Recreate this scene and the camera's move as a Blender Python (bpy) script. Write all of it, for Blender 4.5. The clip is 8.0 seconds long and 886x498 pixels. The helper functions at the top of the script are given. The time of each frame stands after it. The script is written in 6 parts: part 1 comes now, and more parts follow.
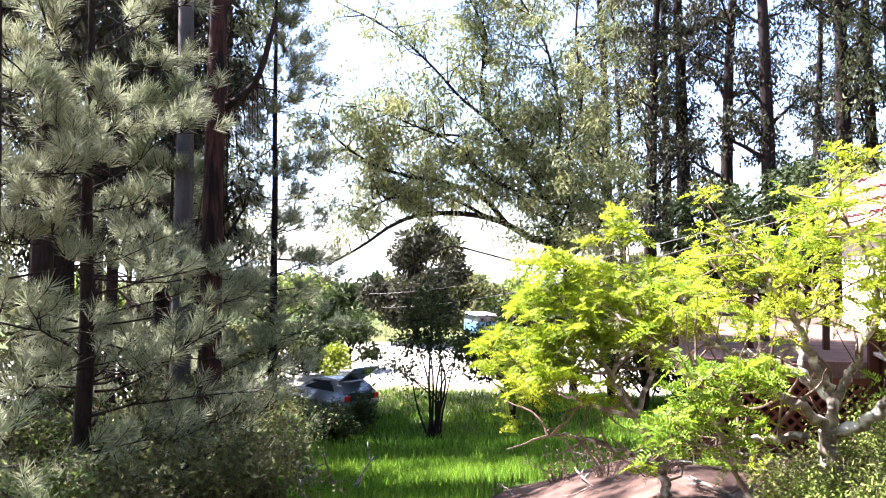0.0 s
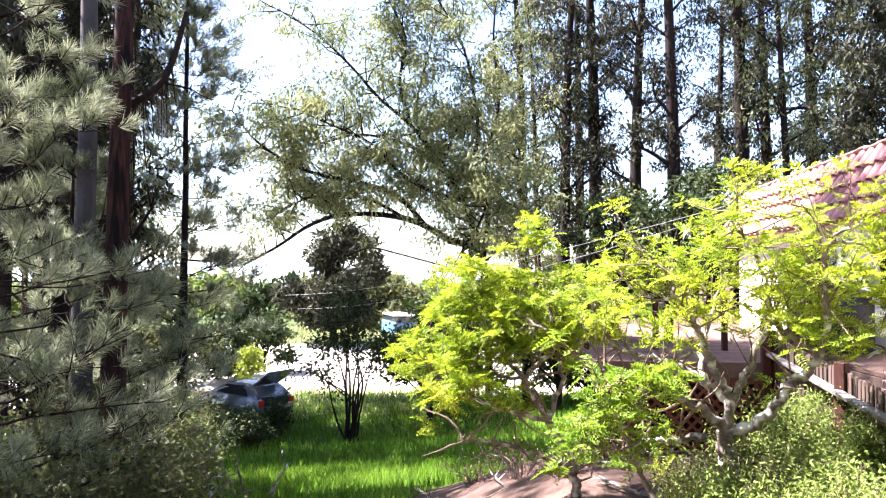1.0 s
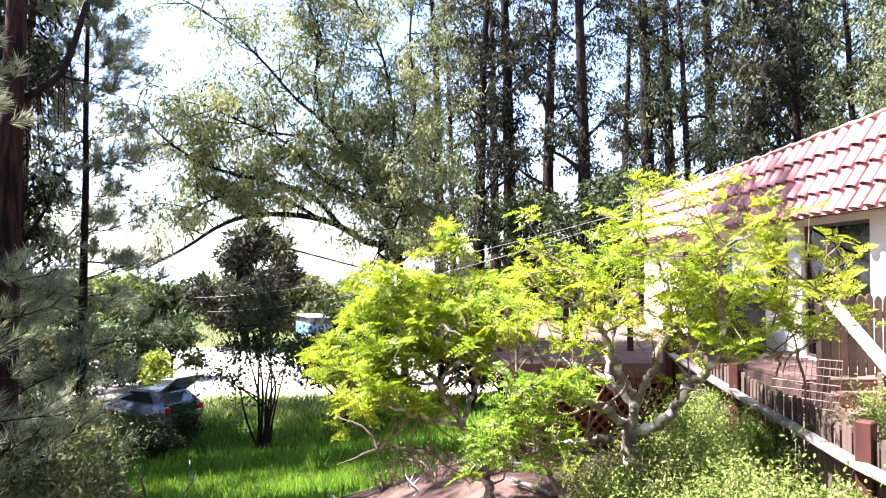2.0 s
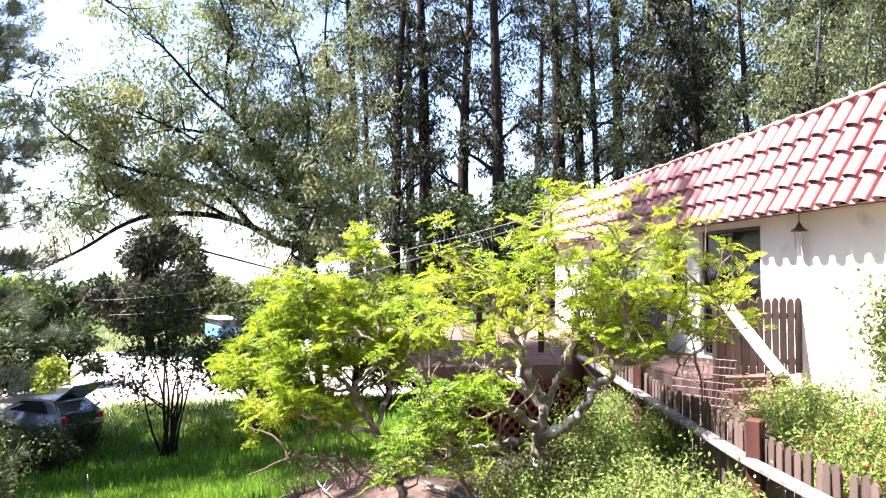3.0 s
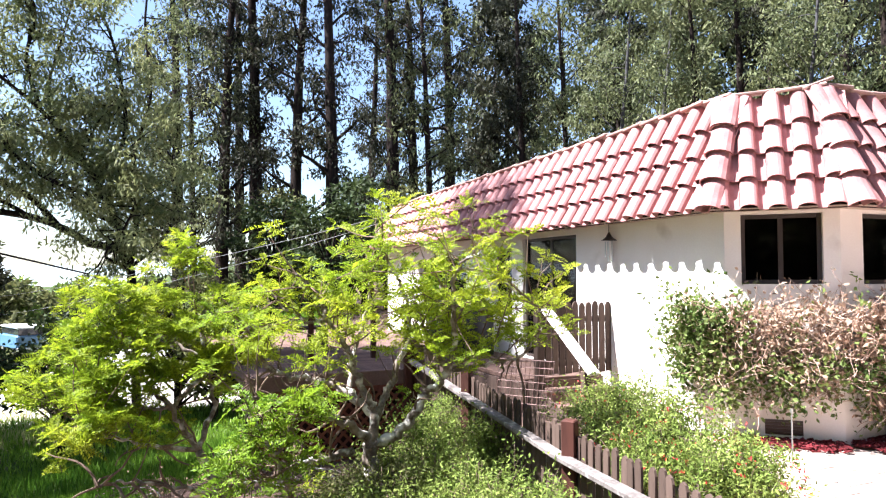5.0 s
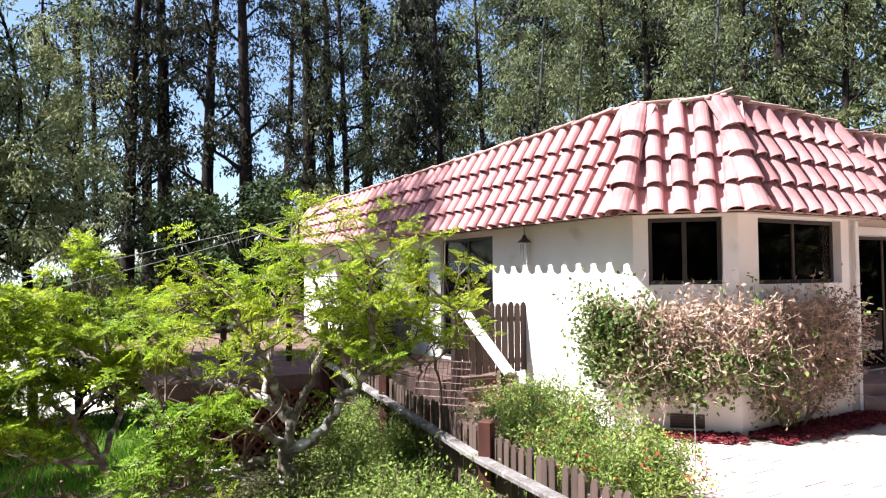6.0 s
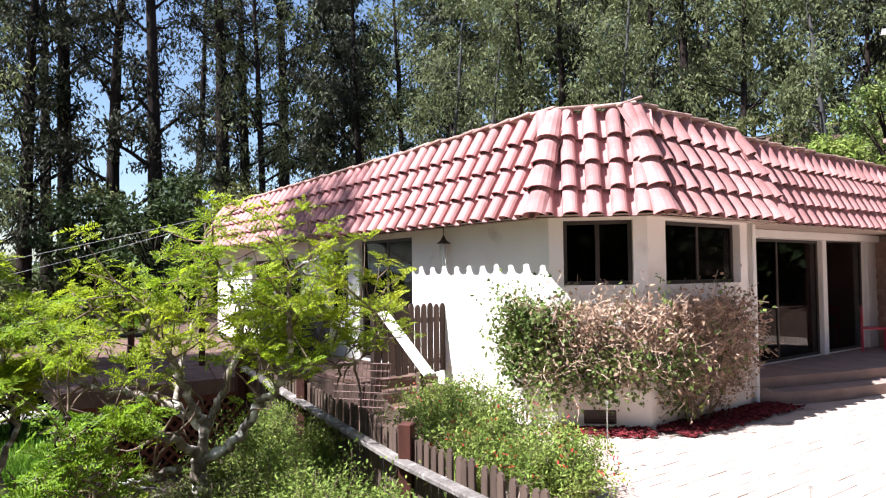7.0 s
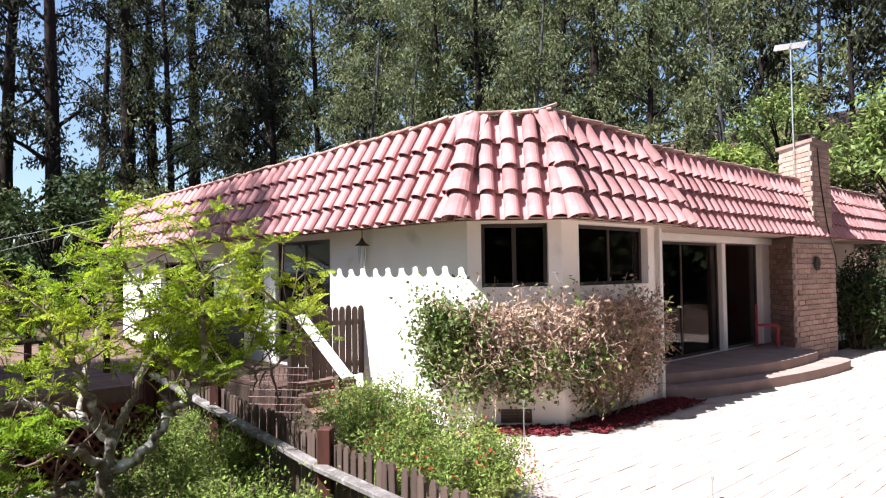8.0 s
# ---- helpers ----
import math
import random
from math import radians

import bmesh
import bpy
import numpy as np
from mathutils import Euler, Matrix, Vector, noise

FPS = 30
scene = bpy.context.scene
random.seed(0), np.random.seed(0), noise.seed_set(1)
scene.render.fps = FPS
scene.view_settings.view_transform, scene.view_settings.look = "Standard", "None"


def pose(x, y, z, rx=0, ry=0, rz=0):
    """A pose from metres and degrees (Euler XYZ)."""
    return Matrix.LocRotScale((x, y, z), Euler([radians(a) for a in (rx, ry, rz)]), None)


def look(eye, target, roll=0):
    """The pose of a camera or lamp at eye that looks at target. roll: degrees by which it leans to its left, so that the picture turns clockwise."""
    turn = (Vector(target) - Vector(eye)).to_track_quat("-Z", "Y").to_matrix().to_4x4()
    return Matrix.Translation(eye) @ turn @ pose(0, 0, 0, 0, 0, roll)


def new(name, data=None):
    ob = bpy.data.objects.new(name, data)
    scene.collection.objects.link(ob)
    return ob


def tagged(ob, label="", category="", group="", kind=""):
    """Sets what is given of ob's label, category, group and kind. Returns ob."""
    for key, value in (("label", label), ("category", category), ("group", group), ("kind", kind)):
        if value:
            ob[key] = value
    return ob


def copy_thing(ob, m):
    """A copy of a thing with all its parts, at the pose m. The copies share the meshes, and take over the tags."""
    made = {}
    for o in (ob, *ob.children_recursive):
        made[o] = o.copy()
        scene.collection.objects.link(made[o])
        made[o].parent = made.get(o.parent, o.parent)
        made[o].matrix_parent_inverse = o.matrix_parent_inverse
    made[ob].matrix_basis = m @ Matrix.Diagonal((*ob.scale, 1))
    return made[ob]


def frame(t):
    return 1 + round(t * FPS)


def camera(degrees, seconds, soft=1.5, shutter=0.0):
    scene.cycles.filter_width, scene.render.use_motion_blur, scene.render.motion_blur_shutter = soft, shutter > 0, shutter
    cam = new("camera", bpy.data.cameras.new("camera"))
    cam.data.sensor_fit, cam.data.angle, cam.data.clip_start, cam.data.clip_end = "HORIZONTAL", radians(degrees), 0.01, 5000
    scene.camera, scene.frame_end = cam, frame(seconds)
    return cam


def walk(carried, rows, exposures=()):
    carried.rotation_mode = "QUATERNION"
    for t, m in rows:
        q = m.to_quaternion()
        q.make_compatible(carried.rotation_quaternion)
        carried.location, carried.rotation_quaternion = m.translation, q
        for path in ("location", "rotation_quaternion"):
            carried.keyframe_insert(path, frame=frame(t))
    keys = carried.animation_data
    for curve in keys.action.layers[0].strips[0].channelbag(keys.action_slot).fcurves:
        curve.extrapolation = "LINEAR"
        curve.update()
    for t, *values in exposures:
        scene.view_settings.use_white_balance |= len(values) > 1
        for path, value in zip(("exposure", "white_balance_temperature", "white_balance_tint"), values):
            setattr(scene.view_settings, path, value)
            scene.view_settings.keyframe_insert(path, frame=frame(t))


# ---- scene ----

# ---------------------------------------------------------------- camera
cam = camera(64.88, 8.0, soft=1.2)
EYE_Z = 1.44
PATH = [
    (0.0, 0.000, 0.000, 0.000, 0.00, 2.16, -0.32),
    (0.5, 0.005, -0.005, 0.041, -3.33, 2.13, -0.29),
    (1.0, 0.011, -0.009, 0.079, -6.72, 2.16, -0.31),
    (1.5, 0.018, -0.013, 0.114, -10.13, 2.17, -0.21),
    (3.0, 0.044, -0.023, 0.201, -20.49, 2.19, -0.06),
    (3.5, 0.052, -0.025, 0.225, -23.88, 2.17, 0.03),
    (4.0, 0.059, -0.026, 0.247, -27.25, 2.15, 0.15),
    (4.5, 0.064, -0.027, 0.266, -30.66, 2.21, 0.17),
    (6.0, 0.068, -0.026, 0.314, -40.80, 2.13, 0.48),
    (6.5, 0.063, -0.024, 0.327, -44.14, 2.07, 0.57),
    (7.0, 0.055, -0.021, 0.338, -47.49, 2.02, 0.69),
    (7.5, 0.042, -0.017, 0.349, -50.88, 1.98, 0.78),
    (8.0, 0.025, -0.013, 0.358, -54.31, 1.98, 0.83),
]
EXPOSURES = [(0.0, 3.25, 6300, 23), (3.0, 2.95, 6200, 19), (4.5, 2.62, 6150, 16), (6.0, 2.05, 6100, 12), (8.0, 1.78, 6100, 12)]
walk(cam, [(t, pose(x, y, EYE_Z + z, 90 + pitch, roll, yaw)) for t, x, y, z, yaw, pitch, roll in PATH], EXPOSURES)

# ---------------------------------------------------------------- world and sun
SUN_FROM = Vector((-0.603, 0.270, 1.0)).normalized()
world = bpy.data.worlds.new("sky")
scene.world = world
world.use_nodes = True
wn = world.node_tree.nodes
sky = wn.new("ShaderNodeTexSky")
sky.sky_type = "NISHITA"
sky.sun_disc = False
sky.sun_elevation = math.asin(SUN_FROM.z)
sky.sun_rotation = math.atan2(SUN_FROM.x, SUN_FROM.y)
sky.air_density, sky.dust_density, sky.ozone_density = 1.0, 1.0, 1.0
wn["Background"].inputs["Strength"].default_value = 0.056
world.node_tree.links.new(sky.outputs["Color"], wn["Background"].inputs["Color"])
sun_data = bpy.data.lights.new("sun", "SUN")
sun_data.energy = 5.0
sun_data.angle = radians(0.53)
sun_data.color = (1.0, 0.975, 0.95)
sun = new("sun", sun_data)
sun.matrix_world = look(SUN_FROM * 60, (0, 0, 0))


# ---------------------------------------------------------------- materials
def rgb(h):
    return tuple(h) + (1.0,)


def material(name, a, b, scale=4.0, rough=0.7, bump=0.0, fine=40.0, through_light=0.0, spread=0.0, metal=0.0, stretch=(1, 1, 1), spec=0.5, stain_or_shade=None):
    """Two colours mixed by noise at two scales; spread varies the value piece by piece; through_light lets light pass (leaves)."""
    m = bpy.data.materials.new(name)
    m.use_nodes = True
    nt = m.node_tree
    n, l = nt.nodes, nt.links
    bs = n["Principled BSDF"]
    bs.inputs["Roughness"].default_value = rough
    bs.inputs["Metallic"].default_value = metal
    bs.inputs["Specular IOR Level"].default_value = spec
    co = n.new("ShaderNodeTexCoord")
    mp = n.new("ShaderNodeMapping")
    mp.inputs["Scale"].default_value = stretch
    l.new(co.outputs["Object"], mp.inputs["Vector"])
    n1, n2 = n.new("ShaderNodeTexNoise"), n.new("ShaderNodeTexNoise")
    n1.inputs["Scale"].default_value, n1.inputs["Detail"].default_value = scale, 5
    n2.inputs["Scale"].default_value, n2.inputs["Detail"].default_value = fine, 4
    l.new(mp.outputs["Vector"], n1.inputs["Vector"])
    l.new(mp.outputs["Vector"], n2.inputs["Vector"])
    add = n.new("ShaderNodeMath")
    add.operation = "MULTIPLY_ADD"
    l.new(n1.outputs["Fac"], add.inputs[0])
    add.inputs[1].default_value = 0.65
    half = n.new("ShaderNodeMath")
    half.operation = "MULTIPLY"
    half.inputs[1].default_value = 0.35
    l.new(n2.outputs["Fac"], half.inputs[0])
    l.new(half.outputs[0], add.inputs[2])
    ramp = n.new("ShaderNodeMapRange")
    ramp.inputs["From Min"].default_value, ramp.inputs["From Max"].default_value = 0.36, 0.64
    l.new(add.outputs[0], ramp.inputs["Value"])
    mix = n.new("ShaderNodeMix")
    mix.data_type = "RGBA"
    mix.inputs[6].default_value, mix.inputs[7].default_value = rgb(a), rgb(b)
    l.new(ramp.outputs["Result"], mix.inputs[0])
    colour = mix.outputs[2]
    if stain_or_shade:
        n3 = n.new("ShaderNodeTexNoise")
        n3.inputs["Scale"].default_value, n3.inputs["Detail"].default_value = stain_or_shade[1], 6
        l.new(mp.outputs["Vector"], n3.inputs["Vector"])
        r3 = n.new("ShaderNodeMapRange")
        r3.inputs["From Min"].default_value, r3.inputs["From Max"].default_value = stain_or_shade[2], stain_or_shade[2] + 0.14
        l.new(n3.outputs["Fac"], r3.inputs["Value"])
        m3 = n.new("ShaderNodeMix")
        m3.data_type = "RGBA"
        l.new(r3.outputs["Result"], m3.inputs[0])
        l.new(colour, m3.inputs[6])
        m3.inputs[7].default_value = rgb(stain_or_shade[0])
        colour = m3.outputs[2]
    if spread:
        geo, info = n.new("ShaderNodeNewGeometry"), n.new("ShaderNodeObjectInfo")
        sm = n.new("ShaderNodeMath")
        sm.operation = "ADD"
        l.new(geo.outputs["Random Per Island"], sm.inputs[0])
        l.new(info.outputs["Random"], sm.inputs[1])
        fr = n.new("ShaderNodeMath")
        fr.operation = "FRACT"
        l.new(sm.outputs[0], fr.inputs[0])
        mr = n.new("ShaderNodeMapRange")
        mr.inputs["To Min"].default_value, mr.inputs["To Max"].default_value = 1 - spread, 1 + spread
        l.new(fr.outputs[0], mr.inputs["Value"])
        hs = n.new("ShaderNodeHueSaturation")
        l.new(mr.outputs["Result"], hs.inputs["Value"])
        l.new(colour, hs.inputs["Color"])
        colour = hs.outputs["Color"]
    l.new(colour, bs.inputs["Base Color"])
    if bump:
        bp = n.new("ShaderNodeBump")
        bp.inputs["Strength"].default_value = min(1.0, bump * 1.6)
        bp.inputs["Distance"].default_value = 0.004
        l.new(add.outputs[0], bp.inputs["Height"])
        l.new(bp.outputs["Normal"], bs.inputs["Normal"])
    if through_light:
        tr, ms = n.new("ShaderNodeBsdfTranslucent"), n.new("ShaderNodeMixShader")
        ms.inputs[0].default_value = through_light
        l.new(colour, tr.inputs["Color"])
        l.new(bs.outputs[0], ms.inputs[1])
        l.new(tr.outputs[0], ms.inputs[2])
        l.new(ms.outputs[0], n["Material Output"].inputs["Surface"])
    return m


def glass_material(name, tint, rough=0.02):
    m = bpy.data.materials.new(name)
    m.use_nodes = True
    bs = m.node_tree.nodes["Principled BSDF"]
    bs.inputs["Base Color"].default_value = rgb(tint)
    bs.inputs["Roughness"].default_value = rough
    bs.inputs["Transmission Weight"].default_value = 1.0
    bs.inputs["IOR"].default_value = 1.25
    return m


M = dict(
    stucco=material("stucco", (0.86, 0.81, 0.75), (0.78, 0.72, 0.66), 1.2, 0.9, 0.35, 60, spec=0.2, stain_or_shade=((0.62, 0.55, 0.48), 1.7, 0.60)),
    tile=material("clay_tile", (0.45, 0.235, 0.22), (0.34, 0.15, 0.145), 5, 0.7, 0.10, 70, spread=0.22, spec=0.25, stain_or_shade=((0.24, 0.135, 0.125), 6.0, 0.60)),
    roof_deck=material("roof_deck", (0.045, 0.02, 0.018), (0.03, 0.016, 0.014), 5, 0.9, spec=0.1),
    cap=material("cap_tile", (0.42, 0.30, 0.25), (0.30, 0.17, 0.15), 5, 0.75, 0.15, 60, spread=0.25, spec=0.25, stain_or_shade=((0.16, 0.14, 0.11), 5.0, 0.58)),
    trim=material("white_trim", (0.80, 0.77, 0.73), (0.72, 0.68, 0.64), 3, 0.55, 0.05),
    soffit=material("soffit", (0.56, 0.45, 0.37), (0.46, 0.36, 0.30), 3, 0.8, 0.05, spec=0.2),
    dark_frame=material("dark_frame", (0.035, 0.025, 0.022), (0.05, 0.035, 0.03), 8, 0.45),
    # near-black colour that stands in for the darkness of the rooms
    screen=material("room_dark_sheet", (0.006, 0.005, 0.005), (0.014, 0.010, 0.009), 1.5, 0.9, fine=8, spec=0.05),
    # room surfaces coloured near black to carry the dimness indoors
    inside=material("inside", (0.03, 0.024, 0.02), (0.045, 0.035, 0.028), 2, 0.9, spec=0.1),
    glass=glass_material("window_glass", (0.30, 0.30, 0.30)),
    brick=material("chimney_brick", (0.44, 0.31, 0.255), (0.34, 0.22, 0.175), 9, 0.85, 0.12, 60, spread=0.18, spec=0.2),
    mortar=material("mortar", (0.34, 0.27, 0.235), (0.27, 0.22, 0.19), 12, 0.95, 0.2, 80),
    concrete=material("step_concrete", (0.29, 0.215, 0.185), (0.22, 0.155, 0.135), 3, 0.9, 0.2, 60, spec=0.15),
    paver=material("paver", (0.40, 0.315, 0.27), (0.33, 0.255, 0.215), 2, 0.9, 0.2, 70, spread=0.10, spec=0.2, stain_or_shade=((0.24, 0.185, 0.155), 1.1, 0.60)),
    mulch=material("red_mulch", (0.15, 0.022, 0.026), (0.08, 0.014, 0.016), 20, 0.95, 0.3, spread=0.4, spec=0.1),
    old_wood=material("weathered_wood", (0.105, 0.072, 0.056), (0.05, 0.034, 0.027), 6, 0.85, 0.35, 50, spread=0.25, spec=0.15, stretch=(1, 1, 0.12)),
    grey_wood=material("grey_rail_wood", (0.20, 0.178, 0.165), (0.085, 0.072, 0.066), 5, 0.85, 0.3, 40, spec=0.15, stain_or_shade=((0.33, 0.31, 0.29), 9.0, 0.58)),
    red_wood=material("redwood_post", (0.075, 0.028, 0.020), (0.042, 0.017, 0.013), 5, 0.75, 0.25, 50, spread=0.15, spec=0.15, stretch=(1, 1, 0.15)),
    white_wood=material("painted_handrail", (0.80, 0.77, 0.75), (0.68, 0.65, 0.63), 5, 0.6, 0.1, 40),
    deck_wood=material("deck_boards", (0.17, 0.105, 0.08), (0.10, 0.062, 0.05), 5, 0.8, 0.2, 50, spread=0.2, spec=0.15),
    lattice=material("lattice_wood", (0.19, 0.068, 0.045), (0.12, 0.042, 0.028), 6, 0.8, 0.2, 50, spread=0.15, spec=0.15),
    metal=material("dark_metal", (0.05, 0.04, 0.035), (0.08, 0.06, 0.05), 10, 0.45, metal=0.8),
    wire=material("rusty_wire", (0.13, 0.07, 0.06), (0.09, 0.05, 0.04), 10, 0.6, metal=0.3),
    galv=material("galvanised_metal", (0.60, 0.60, 0.58), (0.48, 0.48, 0.47), 8, 0.4, metal=0.9),
    grass_soil=material("meadow_soil", (0.032, 0.050, 0.014), (0.055, 0.075, 0.022), 0.6, 0.95, 0.3, 9, spec=0.1),
    # near-black dirt patches are painted tree shade on the bank
    dirt=material("bare_dirt", (0.12, 0.077, 0.060), (0.066, 0.042, 0.033), 1.5, 0.95, 0.4, 14, spec=0.1, stain_or_shade=((0.035, 0.024, 0.019), 2.5, 0.54)),
    road=material("pale_gravel_road", (0.52, 0.47, 0.42), (0.42, 0.38, 0.34), 0.8, 0.95, 0.2, 8),
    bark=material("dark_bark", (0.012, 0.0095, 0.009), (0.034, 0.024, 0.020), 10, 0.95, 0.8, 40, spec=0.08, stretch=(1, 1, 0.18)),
    # peeling and smooth bark are darkened to carry shade on the near trunks
    peel=material("peeling_bark", (0.018, 0.010, 0.009), (0.060, 0.027, 0.021), 13, 0.9, 0.9, 45, spec=0.1, stretch=(1, 1, 0.10), stain_or_shade=((0.009, 0.007, 0.0065), 7.0, 0.48)),
    smooth_bark=material("smooth_grey_bark", (0.075, 0.073, 0.074), (0.042, 0.040, 0.040), 5, 0.75, 0.4, 30, spec=0.15, stretch=(1, 1, 0.25), stain_or_shade=((0.11, 0.092, 0.08), 1.3, 0.55)),
    # white patches are lichen and painted sun highlights; dark base holds limb shade
    pale_bark=material("pale_bark", (0.27, 0.225, 0.185), (0.075, 0.055, 0.044), 11, 0.85, 0.6, 45, spec=0.15, stain_or_shade=((0.60, 0.57, 0.52), 8.0, 0.52)),
    twig=material("twig", (0.19, 0.135, 0.10), (0.105, 0.072, 0.054), 6, 0.9, spec=0.15),
    dry_twig=material("dry_twig", (0.53, 0.385, 0.295), (0.34, 0.235, 0.18), 6, 0.9, spread=0.4, spec=0.15),
    # near-black leaf carries the grove's shade, the pale one its sunlit crowns
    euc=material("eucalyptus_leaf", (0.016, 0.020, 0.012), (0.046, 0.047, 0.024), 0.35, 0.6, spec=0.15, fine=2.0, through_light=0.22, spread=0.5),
    euc_pale=material("pale_eucalyptus_leaf", (0.085, 0.110, 0.048), (0.165, 0.175, 0.075), 0.35, 0.6, spec=0.25, fine=2.0, through_light=0.38, spread=0.4),
    arch_leaf=material("arching_eucalyptus_leaf", (0.145, 0.180, 0.072), (0.27, 0.275, 0.115), 0.35, 0.6, spec=0.25, fine=2.0, through_light=0.38, spread=0.4),
    # needle colours raised to stand in for sun missing on the tufts
    pine=material("pine_needle", (0.11, 0.14, 0.07), (0.40, 0.415, 0.27), 1.4, 0.65, spec=0.15, fine=3.0, through_light=0.3, spread=0.45),
    locust=material("locust_leaf", (0.16, 0.265, 0.014), (0.35, 0.39, 0.022), 0.9, 0.5, spec=0.25, fine=4.0, through_light=0.55, spread=0.45),
    locust_deep=material("green_locust_leaf", (0.095, 0.205, 0.014), (0.21, 0.30, 0.02), 0.9, 0.5, spec=0.25, fine=4.0, through_light=0.5, spread=0.4),
    # leaf colour taken very dark, so it holds the shade of shaded bushes
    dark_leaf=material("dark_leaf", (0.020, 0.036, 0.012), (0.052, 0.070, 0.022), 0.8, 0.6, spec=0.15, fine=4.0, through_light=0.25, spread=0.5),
    sage_leaf=material("sage_leaf", (0.125, 0.195, 0.036), (0.26, 0.30, 0.075), 1.2, 0.7, spec=0.15, fine=6.0, through_light=0.35, spread=0.5),
    olive_leaf=material("olive_leaf", (0.062, 0.074, 0.026), (0.15, 0.148, 0.058), 0.7, 0.65, spec=0.12, fine=4.0, through_light=0.3, spread=0.45),
    ivy=material("ivy_leaf", (0.07, 0.12, 0.025), (0.20, 0.235, 0.065), 1.5, 0.6, spec=0.25, fine=5.0, through_light=0.3, spread=0.45),
    dry_leaf=material("dry_leaf", (0.38, 0.26, 0.18), (0.23, 0.15, 0.105), 2.5, 0.8, fine=5.0, through_light=0.2, spread=0.4, spec=0.15),
    flower=material("red_flower", (0.55, 0.045, 0.03), (0.42, 0.03, 0.03), 3, 0.6, through_light=0.3, spread=0.3),
    bright_bush=material("bright_bush_leaf", (0.15, 0.21, 0.018), (0.25, 0.29, 0.028), 1.2, 0.5, through_light=0.4, spread=0.4),
    grass=material("grass_blade", (0.078, 0.185, 0.016), (0.175, 0.29, 0.030), 0.25, 0.5, spec=0.2, fine=1.5, through_light=0.45, spread=0.45),
    dry_grass=material("dry_grass_blade", (0.32, 0.33, 0.13), (0.45, 0.42, 0.20), 0.25, 0.6, fine=1.5, through_light=0.35, spread=0.3),
    # distance haze is mixed into the hill colours
    hill=material("hazed_hill", (0.20, 0.25, 0.26), (0.26, 0.30, 0.29), 0.02, 0.95, fine=0.15),
    car_paint=material("silver_car_paint", (0.24, 0.25, 0.27), (0.20, 0.21, 0.23), 2, 0.22, metal=0.5),
    car_glass=material("dark_car_glass", (0.02, 0.025, 0.03), (0.03, 0.035, 0.04), 2, 0.06),
    tyre=material("tyre", (0.02, 0.02, 0.02), (0.03, 0.03, 0.03), 8, 0.9),
    tail=material("tail_light", (0.55, 0.02, 0.015), (0.45, 0.02, 0.015), 4, 0.2),
    van_blue=material("blue_van_paint", (0.10, 0.22, 0.36), (0.08, 0.19, 0.32), 2, 0.35),
    van_white=material("white_van_paint", (0.78, 0.80, 0.82), (0.72, 0.74, 0.76), 2, 0.35),
    chair_red=material("red_chair_paint", (0.45, 0.03, 0.06), (0.38, 0.03, 0.05), 4, 0.5),
    black=material("black_cover", (0.015, 0.015, 0.018), (0.025, 0.025, 0.028), 5, 0.6),
    cable=material("cable", (0.25, 0.24, 0.24), (0.20, 0.19, 0.19), 5, 0.6),
)


